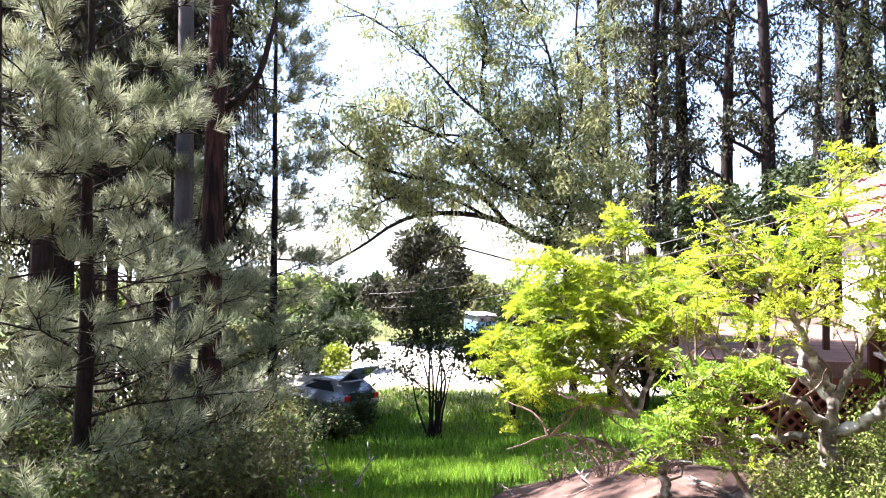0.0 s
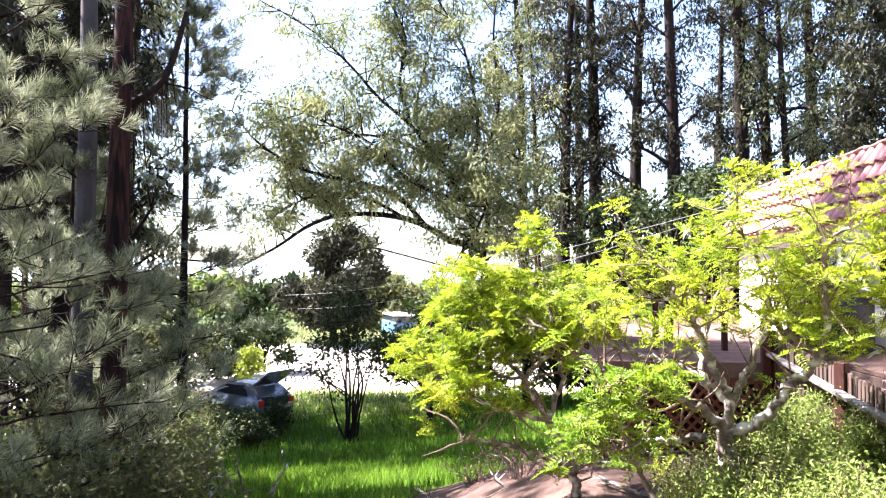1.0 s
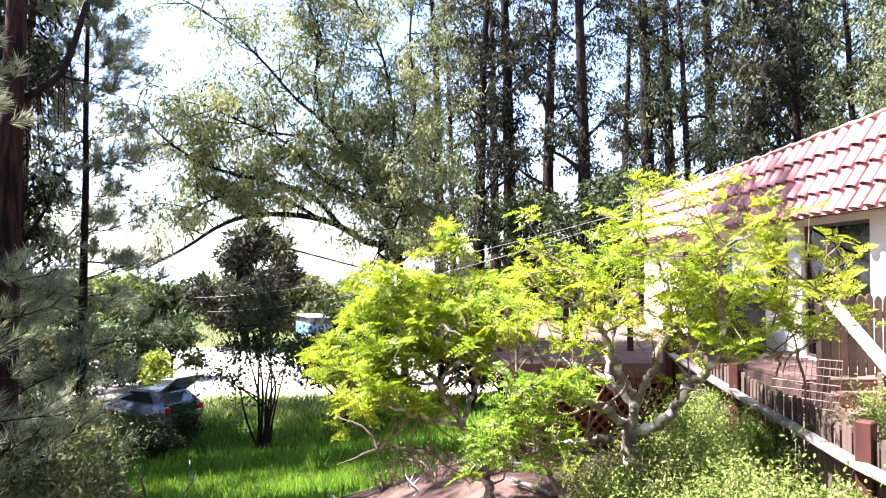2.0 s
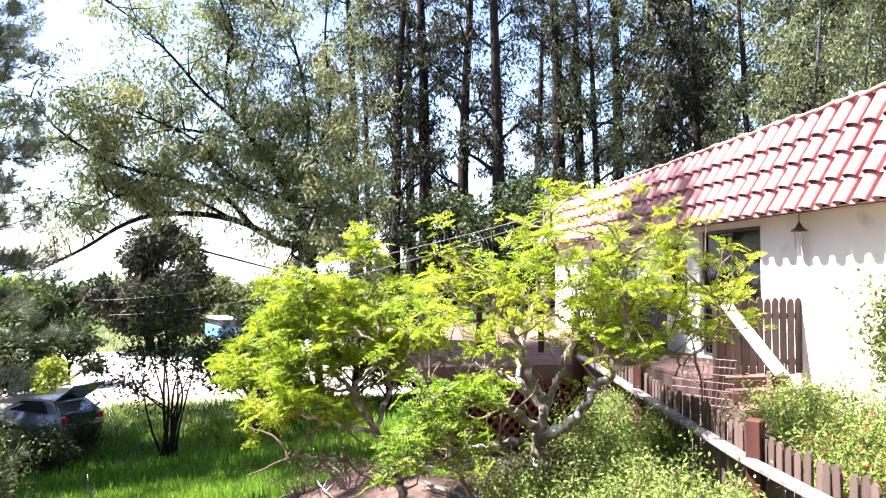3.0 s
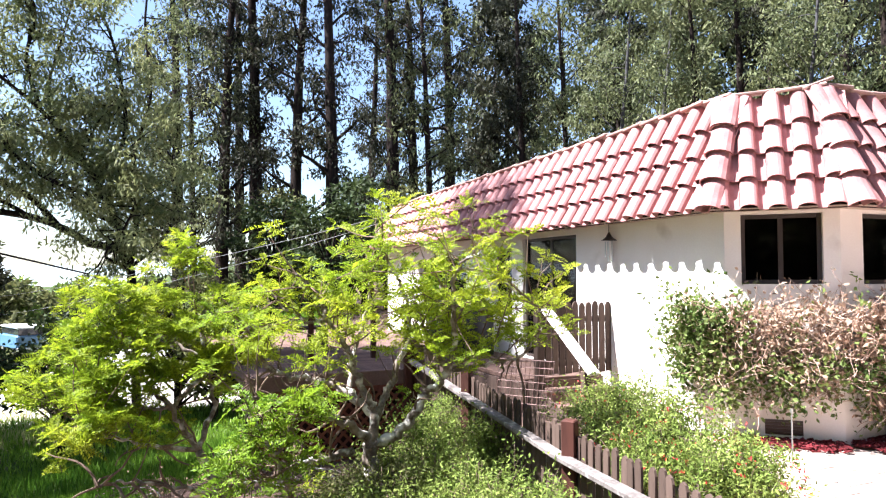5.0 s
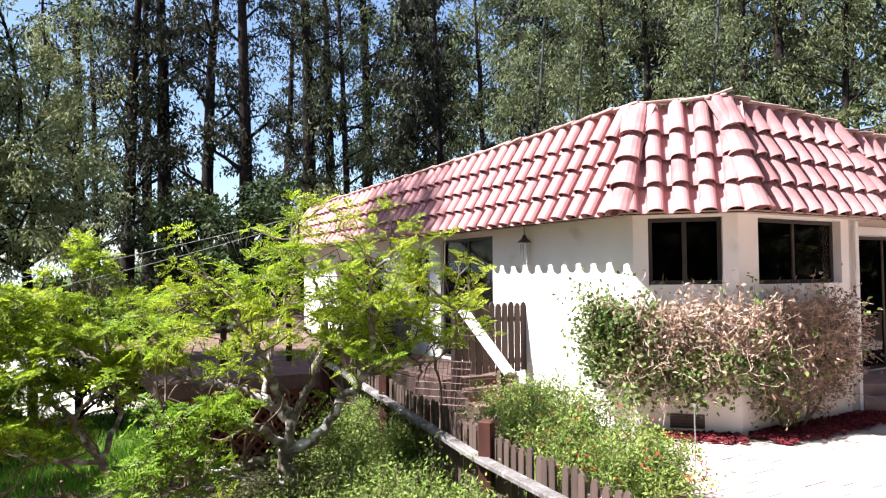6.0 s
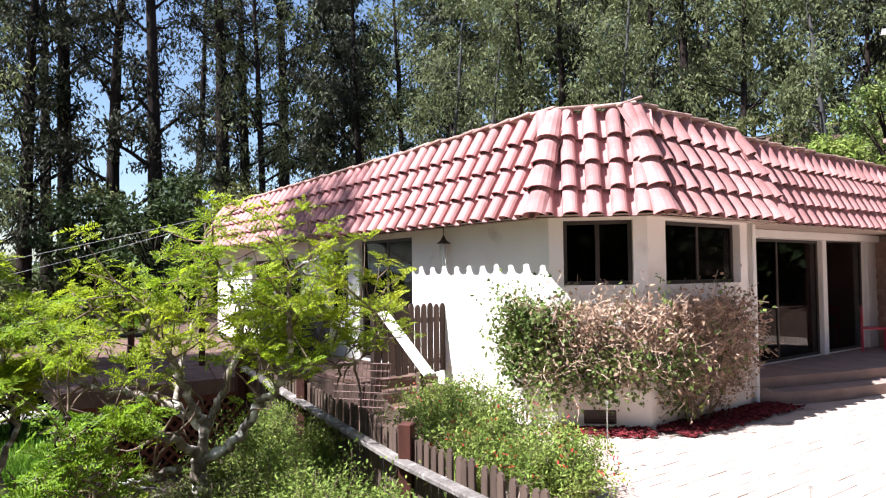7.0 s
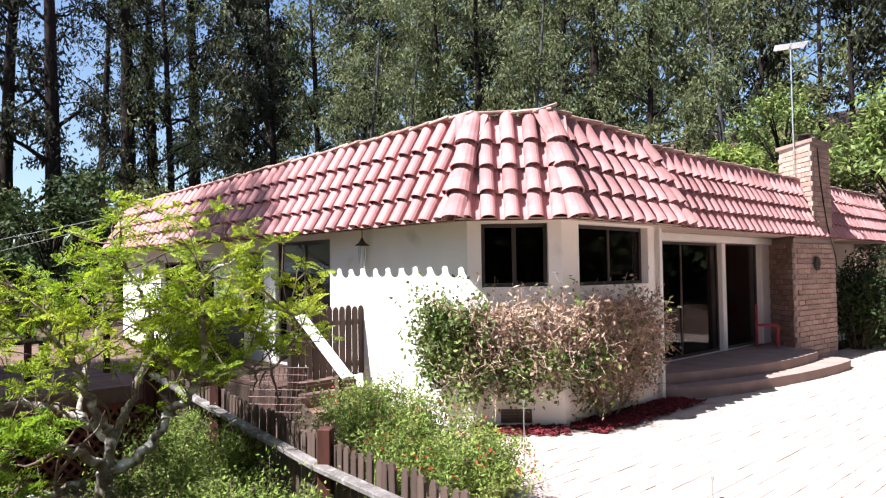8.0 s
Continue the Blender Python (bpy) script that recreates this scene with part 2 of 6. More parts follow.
# ---------------------------------------------------------------- mesh building
class Acc:
    """Collects vertices and faces of one mesh."""

    def __init__(self):
        self.v, self.f, self.n = [], [], 0

    def add(self, verts, faces):
        self.v.append(np.asarray(verts, float).reshape(-1, 3))
        self.f += [[i + self.n for i in q] for q in faces]
        self.n += len(self.v[-1])
        return self

    def box(self, lo, hi, m=None):
        (a, b, c), (d, e, g) = lo, hi
        p = np.array([(a, b, c), (d, b, c), (d, e, c), (a, e, c), (a, b, g), (d, b, g), (d, e, g), (a, e, g)], float)
        if m is not None:
            p = np.array([m @ Vector(q) for q in p])
        return self.add(p, [(0, 3, 2, 1), (4, 5, 6, 7), (0, 1, 5, 4), (1, 2, 6, 5), (2, 3, 7, 6), (3, 0, 4, 7)])

    def worn(self, lo, hi, bevel=0.008, m=None):
        """A box with bevelled edges."""
        (a, b, c), (d, e, g) = lo, hi
        s = min(bevel, (d - a) / 3, (e - b) / 3, (g - c) / 3)
        bm = bmesh.new()
        bmesh.ops.create_cube(bm, size=1, matrix=Matrix.Translation(((a + d) / 2, (b + e) / 2, (c + g) / 2)) @ Matrix.Diagonal((d - a, e - b, g - c, 1)))
        bmesh.ops.bevel(bm, geom=bm.edges[:], offset=s, segments=1, affect="EDGES")
        return self.take(bm, m)

    def take(self, bm, m=None):
        if m is not None:
            bmesh.ops.transform(bm, matrix=m, verts=bm.verts[:])
        bm.verts.index_update()
        self.add([v.co[:] for v in bm.verts], [[v.index for v in f.verts] for f in bm.faces])
        bm.free()
        return self

    def prism(self, poly, z0, z1):
        n = len(poly)
        p = [(x, y, z0) for x, y in poly] + [(x, y, z1) for x, y in poly]
        return self.add(p, [list(range(n))[::-1], list(range(n, 2 * n))] + [(i, (i + 1) % n, n + (i + 1) % n, n + i) for i in range(n)])

    def tube(self, path, radii, sides=7):
        path = np.asarray(path, float)
        k = len(path)
        radii = np.broadcast_to(np.asarray(radii, float), (k,)) if np.ndim(radii) == 0 or len(np.atleast_1d(radii)) == k else np.interp(np.linspace(0, 1, k), np.linspace(0, 1, len(radii)), radii)
        d = np.gradient(path, axis=0)
        d /= np.linalg.norm(d, axis=1, keepdims=True) + 1e-9
        ref = np.array((0.31, 0.95, 0.05)) if abs(d[0][2]) > 0.7 else np.array((0.0, 0.05, 1.0))
        a = np.cross(d, ref)
        a /= np.linalg.norm(a, axis=1, keepdims=True) + 1e-9
        b = np.cross(d, a)
        t = np.linspace(0, 2 * np.pi, sides, endpoint=False)
        ring = path[:, None] + radii[:, None, None] * (np.cos(t)[None, :, None] * a[:, None] + np.sin(t)[None, :, None] * b[:, None])
        f = [(i * sides + j, i * sides + (j + 1) % sides, (i + 1) * sides + (j + 1) % sides, (i + 1) * sides + j) for i in range(k - 1) for j in range(sides)]
        f += [list(range(sides))[::-1], [(k - 1) * sides + j for j in range(sides)]]
        return self.add(ring.reshape(-1, 3), f)

    def leaves(self, base, way, length, width, side=None, rng=None):
        """Pointed four-cornered leaves, slightly folded: base points, directions, lengths and widths."""
        base, way = np.asarray(base, float), np.asarray(way, float)
        n = len(base)
        way = way / (np.linalg.norm(way, axis=1, keepdims=True) + 1e-9)
        if side is None:
            side = rng.normal(size=(n, 3))
        side = np.cross(way, side)
        side /= np.linalg.norm(side, axis=1, keepdims=True) + 1e-9
        length = np.broadcast_to(length, (n,))[:, None]
        width = np.broadcast_to(width, (n,))[:, None]
        up = np.cross(side, way)
        p = np.stack([base, base + way * length * 0.42 + side * width / 2 + up * width * 0.15, base + way * length, base + way * length * 0.42 - side * width / 2 + up * width * 0.15], 1)
        idx = np.arange(4 * n).reshape(n, 4)
        return self.add(p.reshape(-1, 3), idx.tolist())

    def mesh(self, name, mat, smooth=False):
        me = bpy.data.meshes.new(name)
        me.from_pydata(np.concatenate(self.v).tolist(), [], self.f)
        me.materials.append(mat)
        if smooth:
            me.polygons.foreach_set("use_smooth", [True] * len(me.polygons))
        return me


def part(name, acc, mat, parent=None, label="", smooth=False):
    ob = new(name, acc.mesh(name, mat, smooth) if isinstance(acc, Acc) else acc)
    if parent is not None:
        ob.parent = parent
    return tagged(ob, label)


def thing(name, label, category, m=None, group="", kind=""):
    ob = new(name)
    ob.empty_display_size = 0.2
    if m is not None:
        ob.matrix_world = m
    return tagged(ob, label, category, group, kind)


def polar(az, r, z=0.0):
    """A place by its bearing (degrees, clockwise from +y) and range from the origin."""
    return Vector((r * math.sin(radians(az)), r * math.cos(radians(az)), z))


def sky_point(az, el, r):
    return polar(az, r, EYE_Z + r * math.tan(radians(el)))


def spline(points, n):
    """A smooth path through points."""
    p = np.asarray([tuple(q) for q in points], float)
    k = len(p)
    q = np.vstack([2 * p[0] - p[1], p, 2 * p[-1] - p[-2]])
    out = []
    for t in np.linspace(0, k - 1 - 1e-6, n):
        i = int(t)
        s = t - i
        a, b, c, d = q[i:i + 4]
        out.append(0.5 * (2 * b + (c - a) * s + (2 * a - 5 * b + 4 * c - d) * s * s + (3 * b - a - 3 * c + d) * s ** 3))
    return np.array(out)


# ---------------------------------------------------------------- ground
def smooth_step(a, b, x):
    t = min(1.0, max(0.0, (x - a) / (b - a)))
    return t * t * (3 - 2 * t)


HOUSE = pose(7.42, 3.59, 0, 0, 0, -10.2)
HOUSE_BACK = HOUSE.inverted()
FENCE = [(2.40, -0.90), (3.15, 1.50), (3.89, 3.9), (4.76, 6.44), (5.35, 8.55)]


def pad_distance(x, y):
    """How far (x, y) lies outside the level pad of house and drive, on its downhill side."""
    best = 1e9
    line = [(-6.0, -9.0), (-1.5, -3.0)] + FENCE + [(6.2, 12.0), (9.0, 20.0), (14.0, 45.0)]
    inside = None
    for (ax, ay), (bx, by) in zip(line, line[1:]):
        dx, dy = bx - ax, by - ay
        s = max(0.0, min(1.0, ((x - ax) * dx + (y - ay) * dy) / (dx * dx + dy * dy)))
        d = math.hypot(x - ax - s * dx, y - ay - s * dy)
        if d < best:
            best, inside = d, dx * (y - ay) - dy * (x - ax) < 0
    return -best if inside else best


def ground_z(x, y):
    d = pad_distance(x, y)
    s = (y - 5) * 0.95 - (x - 4) * 0.3
    s -= 3.4 * smooth_step(0.6, 3.0, x) * smooth_step(13.5, 9.5, y)
    slope = -0.75 - 0.185 * max(0.0, s)
    slope = max(slope, -4.2 - 0.004 * max(0.0, y - 30)) if y < 300 else -5.3
    if x < -8 and y < 25:
        slope += 0.05 * (-8 - x) * smooth_step(25, 10, y)
    low = slope * smooth_step(-0.35, 0.6, d)
    q = HOUSE_BACK @ Vector((x, y, 0))
    rise = 0.30 * max(0.0, q.x - 17) * smooth_step(-30, 10, q.y + q.x * 0.5) if q.x > 17 else 0.0
    rise = min(rise, 22.0)
    wob = 0.10 * noise.noise(Vector((x * 0.25, y * 0.25, 0))) * smooth_step(0.5, 4, d) + 0.03 * noise.noise(Vector((x * 1.3, y * 1.3, 3))) * smooth_step(0.3, 1.5, d)
    return low + rise + wob - 0.03


def build_ground():
    near = np.concatenate([np.concatenate([np.linspace(-30, -8.5, 40), np.linspace(-8, 12, 81), np.linspace(12.5, 30, 34)])])
    xs = np.concatenate([[-2500, -900, -300, -150, -90, -60, -45, -36], near, [36, 42, 50, 60, 75, 95, 130, 200, 400, 900, 2500]])
    ys = np.concatenate([[-2500, -600, -150, -60, -30, -20], np.concatenate([np.linspace(-14, -4.5, 18), np.linspace(-4, 20, 97), np.linspace(20.5, 46, 50)]), [50, 55, 60, 66, 72, 80, 90, 100, 120, 150, 200, 300, 500, 1000, 2500]])
    acc = Acc()
    v = [(x, y, ground_z(x, y)) for y in ys for x in xs]
    w = len(xs)
    acc.add(v, [(j * w + i, j * w + i + 1, (j + 1) * w + i + 1, (j + 1) * w + i) for j in range(len(ys) - 1) for i in range(w - 1)])
    me = acc.mesh("ground", M["grass_soil"], True)
    me.materials.append(M["dirt"])
    me.materials.append(M["road"])
    for p in me.polygons:
        x, y, z = p.center
        jig = 0.8 * noise.noise(Vector((x * 0.6, y * 0.6, 9)))
        s = (y - 5) * 0.95 - (x - 4) * 0.3
        d = pad_distance(x, y)
        if d < 0.05 and x < 40:
            p.material_index = 1
        elif s + jig * 1.2 + max(0, 1.2 - x) * 1.6 < 7.2 and x > -1.5 + jig * 1.5:
            p.material_index = 1
        elif 32 + 0.15 * x + jig * 1.5 < y < 62 + 0.2 * x + jig and -30 < x < 14:
            p.material_index = 2
        elif x < -6 and y < 26:
            p.material_index = 1
    ob = new("ground", me)
    return tagged(ob, "grassy slope with bare dirt below the house and a pale road", "ground", kind="structure")


build_ground()


# ---------------------------------------------------------------- house
def wall_acc(p0, p1, z0, z1, thick, holes=()):
    """A wall from p0 to p1 (plan), thickness to its left, with rectangular holes (s0, s1, z0, z1) right through it."""
    p0, p1 = Vector(p0), Vector(p1)
    length = (p1 - p0).length
    m = Matrix.Translation((*p0, 0)) @ Matrix.Rotation(math.atan2(p1.y - p0.y, p1.x - p0.x), 4, "Z")
    ss = sorted({0, length, *(h[0] for h in holes), *(h[1] for h in holes)})
    zs = sorted({z0, z1, *(h[2] for h in holes), *(h[3] for h in holes)})
    solid = {(i, k) for i in range(len(ss) - 1) for k in range(len(zs) - 1)
             if not any(h[0] <= (ss[i] + ss[i + 1]) / 2 <= h[1] and h[2] <= (zs[k] + zs[k + 1]) / 2 <= h[3] for h in holes)}
    index, verts, faces = {}, [], []

    def at(i, side, k):
        if (i, side, k) not in index:
            index[i, side, k] = len(verts)
            verts.append(tuple(m @ Vector((ss[i], thick * side, zs[k]))))
        return index[i, side, k]
    for i, k in solid:
        faces.append((at(i, 0, k), at(i + 1, 0, k), at(i + 1, 0, k + 1), at(i, 0, k + 1)))
        faces.append((at(i + 1, 1, k), at(i, 1, k), at(i, 1, k + 1), at(i + 1, 1, k + 1)))
        for di, dk, a, b in ((-1, 0, (i, k), (i, k + 1)), (1, 0, (i + 1, k + 1), (i + 1, k)), (0, -1, (i + 1, k), (i, k)), (0, 1, (i, k + 1), (i + 1, k + 1))):
            if (i + di, k + dk) not in solid:
                faces.append((at(a[0], 1, a[1]), at(a[0], 0, a[1]), at(b[0], 0, b[1]), at(b[0], 1, b[1])))
    return Acc().add(verts, faces), m


house = thing("house", "single-storey white stucco house with a red clay tile mansard roof", "house", HOUSE)


def house_window(name, m, s0, s1, z0, z1, parent, split=True, frame_mat="dark_frame", depth=0.10):
    """Frame, mullion and panes of a window in a wall whose frame of reference is m."""
    f = Acc()
    w = 0.045
    for lo, hi in (((s0, depth, z0), (s0 + w, depth + 0.05, z1)), ((s1 - w, depth, z0), (s1, depth + 0.05, z1)),
                   ((s0 + w, depth, z0), (s1 - w, depth + 0.05, z0 + w)), ((s0 + w, depth, z1 - w), (s1 - w, depth + 0.05, z1))):
        f.worn(lo, hi, 0.005, m)
    mid = (s0 + s1) / 2
    if split:
        f.worn((mid - 0.025, depth + 0.004, z0 + w), (mid + 0.025, depth + 0.056, z1 - w), 0.005, m)
    win = part(name, f, M[frame_mat], parent)
    for a, b in ((s0 + w, mid), (mid, s1 - w)) if split else ((s0 + w, s1 - w),):
        pane = part("pane", Acc().box((a, depth + 0.02, z0 + w), (b, depth + 0.026, z1 - w), m), M["glass"], win)
        pane.visible_shadow = False
        # opaque sheet added behind the pane in place of the room's darkness
        part("screen", Acc().box((a, depth + 0.034, z0 + w), (b, depth + 0.038, z1 - w), m), M["screen"], win, "opaque near-black sheet standing in for the unlit room")
    return win


def build_house():
    t = 0.18
    # long wall beside the deck, from the far end towards the chamfered corner
    far, c1, c2, c3 = (-0.78, 11.7), (-0.78, 0.78), (0.0, 0.0), (2.3, 0.0)
    y_to_s = lambda y: 11.7 - y
    door = (y_to_s(5.06), y_to_s(3.54), 0.42, 2.32)
    win_a = (y_to_s(6.12), y_to_s(5.42), 1.05, 2.2)
    win_b = (y_to_s(9.6), y_to_s(7.2), 0.95, 2.1)
    acc, m = wall_acc(far, c1, -0.9, 2.40, t, [door, win_a, win_b])
    part("wall", acc, M["stucco"], house, "white stucco wall beside the deck")
    house_window("window", m, *win_a, house)
    house_window("window", m, *win_b, house)
    house_window("sliding_door", m, *door, house, depth=0.06)
    # chamfered corner
    acc, m = wall_acc(c1, c2, -0.3, 2.40, t, [(0.165, 0.945, 1.625, 2.37)])
    part("wall", acc, M["stucco"], house)
    house_window("window", m, 0.165, 0.945, 1.625, 2.37, house)
    v = Acc()
    v.worn((0.36, -0.012, 0.06), (0.72, 0.03, 0.215), 0.004, m)
    vent = part("wall_vent", v, M["dark_frame"], house, "dark crawl-space vent")
    for k in range(4):
        part("slat", Acc().box((0.37, -0.02, 0.075 + k * 0.034), (0.71, -0.012, 0.09 + k * 0.034), m), M["metal"], vent)
    # front face of the bay
    acc, m = wall_acc(c2, c3, -0.3, 2.40, t, [(0.34, 1.95, 1.62, 2.37)])
    part("wall", acc, M["stucco"], house)
    house_window("window", m, 0.34, 1.95, 1.62, 2.37, house)
    # return of the bay and the porch wall
    acc, m = wall_acc(c3, (2.3, 0.8), -0.3, 2.40, t)
    part("wall", acc, M["stucco"], house)
    part("corner_board", Acc().worn((2.24, -0.018, 0.02), (2.315, 0.06, 2.38), 0.006), M["trim"], house, "white corner board")
    acc, m = wall_acc((2.12, 0.8), (14.0, 0.8), -0.3, 2.40, t, [(1.0, 3.79, 0.31, 2.27), (3.93, 5.54, 0.31, 2.29)])
    part("wall", acc, M["stucco"], house, "recessed white wall of the entry porch")
    house_window("sliding_door", m, 1.0, 3.79, 0.31, 2.27, house, depth=0.03)
    house_window("window", m, 3.93, 5.54, 0.31, 2.29, house, split=False, depth=0.03)
    part("post", Acc().worn((5.90, 0.74, 0.3), (6.05, 0.80, 2.36), 0.008), M["trim"], house, "white porch post")
    part("post", Acc().worn((7.66, 0.72, 0.3), (8.16, 0.80, 2.36), 0.008), M["trim"], house, "white porch post")
    part("beam", Acc().worn((2.34, 0.62, 2.27), (8.16, 0.78, 2.395), 0.008), M["trim"], house, "white porch beam")
    # hidden sides, floor and ceiling close the rooms
    acc, _ = wall_acc((14.0, 0.8), (14.0, 11.7), -0.3, 2.40, t)
    part("wall", acc, M["stucco"], house)
    acc, _ = wall_acc((14.0, 11.7), (-0.78, 11.7), -0.9, 2.40, t)
    part("wall", acc, M["stucco"], house)
    plan = [(-0.6, 0.86), (0.08, 0.19), (2.1, 0.19), (2.1, 0.99), (13.8, 0.99), (13.8, 11.5), (-0.6, 11.5)]
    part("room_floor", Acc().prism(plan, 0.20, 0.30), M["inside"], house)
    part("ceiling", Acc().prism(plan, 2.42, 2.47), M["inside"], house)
    part("partition", Acc().box((-0.55, 3.2, 0.31), (13.7, 3.3, 2.41)), M["inside"], house, "inner wall in the near-black room colour")
    # curtains seen through the glass
    def curtain(x0, x1, y, z0, z1, along_x=True):
        a = Acc()
        n = 24
        pts = []
        for i in range(n + 1):
            s = x0 + (x1 - x0) * i / n
            w = 0.03 * math.sin(i * 1.9)
            pts.append((s, y + w) if along_x else (y + w, s))
        vv = [(p[0], p[1], z0) for p in pts] + [(p[0], p[1], z1) for p in pts]
        a.add(vv, [(i, i + 1, n + 2 + i, n + 1 + i) for i in range(n)])
        return a
    part("curtain", curtain(1.2, 1.65, 0.32, 0.9, 2.35), M["lattice"], house, "brown curtain behind the glass")
    return plan


house_plan = build_house()

EAVE = [(-1.06, 11.95, 2.41), (-1.06, 0.664, 2.41), (-0.116, -0.28, 2.41), (2.42, -0.28, 2.42), (2.72, 0.04, 2.42)]
TOP = [(-0.50, 11.75, 3.42), (-0.53, 0.884, 3.64), (0.104, 0.25, 3.66), (2.17, 0.25, 3.60), (2.40, 0.50, 3.58)]
PORCH_EAVE = [(2.55, -0.06, 2.42), (14.2, -0.06, 2.42)]
PORCH_TOP = [(2.40, 0.30, 3.52), (14.0, 0.30, 3.52)]


def tile_mesh():
    """One barrel roof tile, 0.30 wide and 0.42 long, lying along +y with its thick lower end at y = 0."""
    prof = [(0.10 - 0.10 * math.cos(math.pi * k / 9), -0.015 + 0.105 * math.sin(math.pi * k / 9) ** 0.8) for k in range(10)] + [(0.25, -0.03), (0.30, -0.024)]
    n = len(prof)
    v = []
    for y, lift in ((-0.04, 0.066), (0.39, -0.004)):
        v += [(x, y, z + lift) for x, z in prof]
        v += [(x, y, z + lift - 0.018) for x, z in prof]
    f = []
    for i in range(n - 1):
        f.append((i, i + 1, 2 * n + i + 1, 2 * n + i))
        f.append((i + 1, i, n + i, n + i + 1))
    f += [(0, 2 * n, 3 * n, n), (n - 1, 2 * n - 1, 4 * n - 1, 3 * n - 1)]
    return Acc().add(v, f)


def cap_mesh(r=0.130, length=0.40):
    """A tapered half-round hip tile along +y."""
    v, f = [], []
    k = 8
    for y, s, lift in ((-0.03, 1.12, 0.028), (length, 0.88, -0.01)):
        for rr in (r * s, r * s - 0.016):
            v += [(rr * math.cos(math.pi * i / k), y, rr * 0.9 * math.sin(math.pi * i / k) + lift) for i in range(k + 1)]
    n = k + 1
    for i in range(k):
        f += [(i, 2 * n + i, 2 * n + i + 1, i + 1), (i, i + 1, n + i + 1, n + i), (n + i, n + i + 1, 3 * n + i + 1, 3 * n + i)]
    f += [(0, n, 3 * n, 2 * n), (k, 2 * n + k, 3 * n + k, n + k)]
    return Acc().add(v, f)


def axes(origin, x, y):
    """A pose whose x and y axes follow x and y."""
    x, y = Vector(x), Vector(y)
    xn = x.normalized()
    yn = (y - xn * y.dot(xn)).normalized()
    zn = xn.cross(yn)
    return Matrix(((xn.x, yn.x, zn.x, origin[0]), (xn.y, yn.y, zn.y, origin[1]), (xn.z, yn.z, zn.z, origin[2]), (0, 0, 0, 1)))


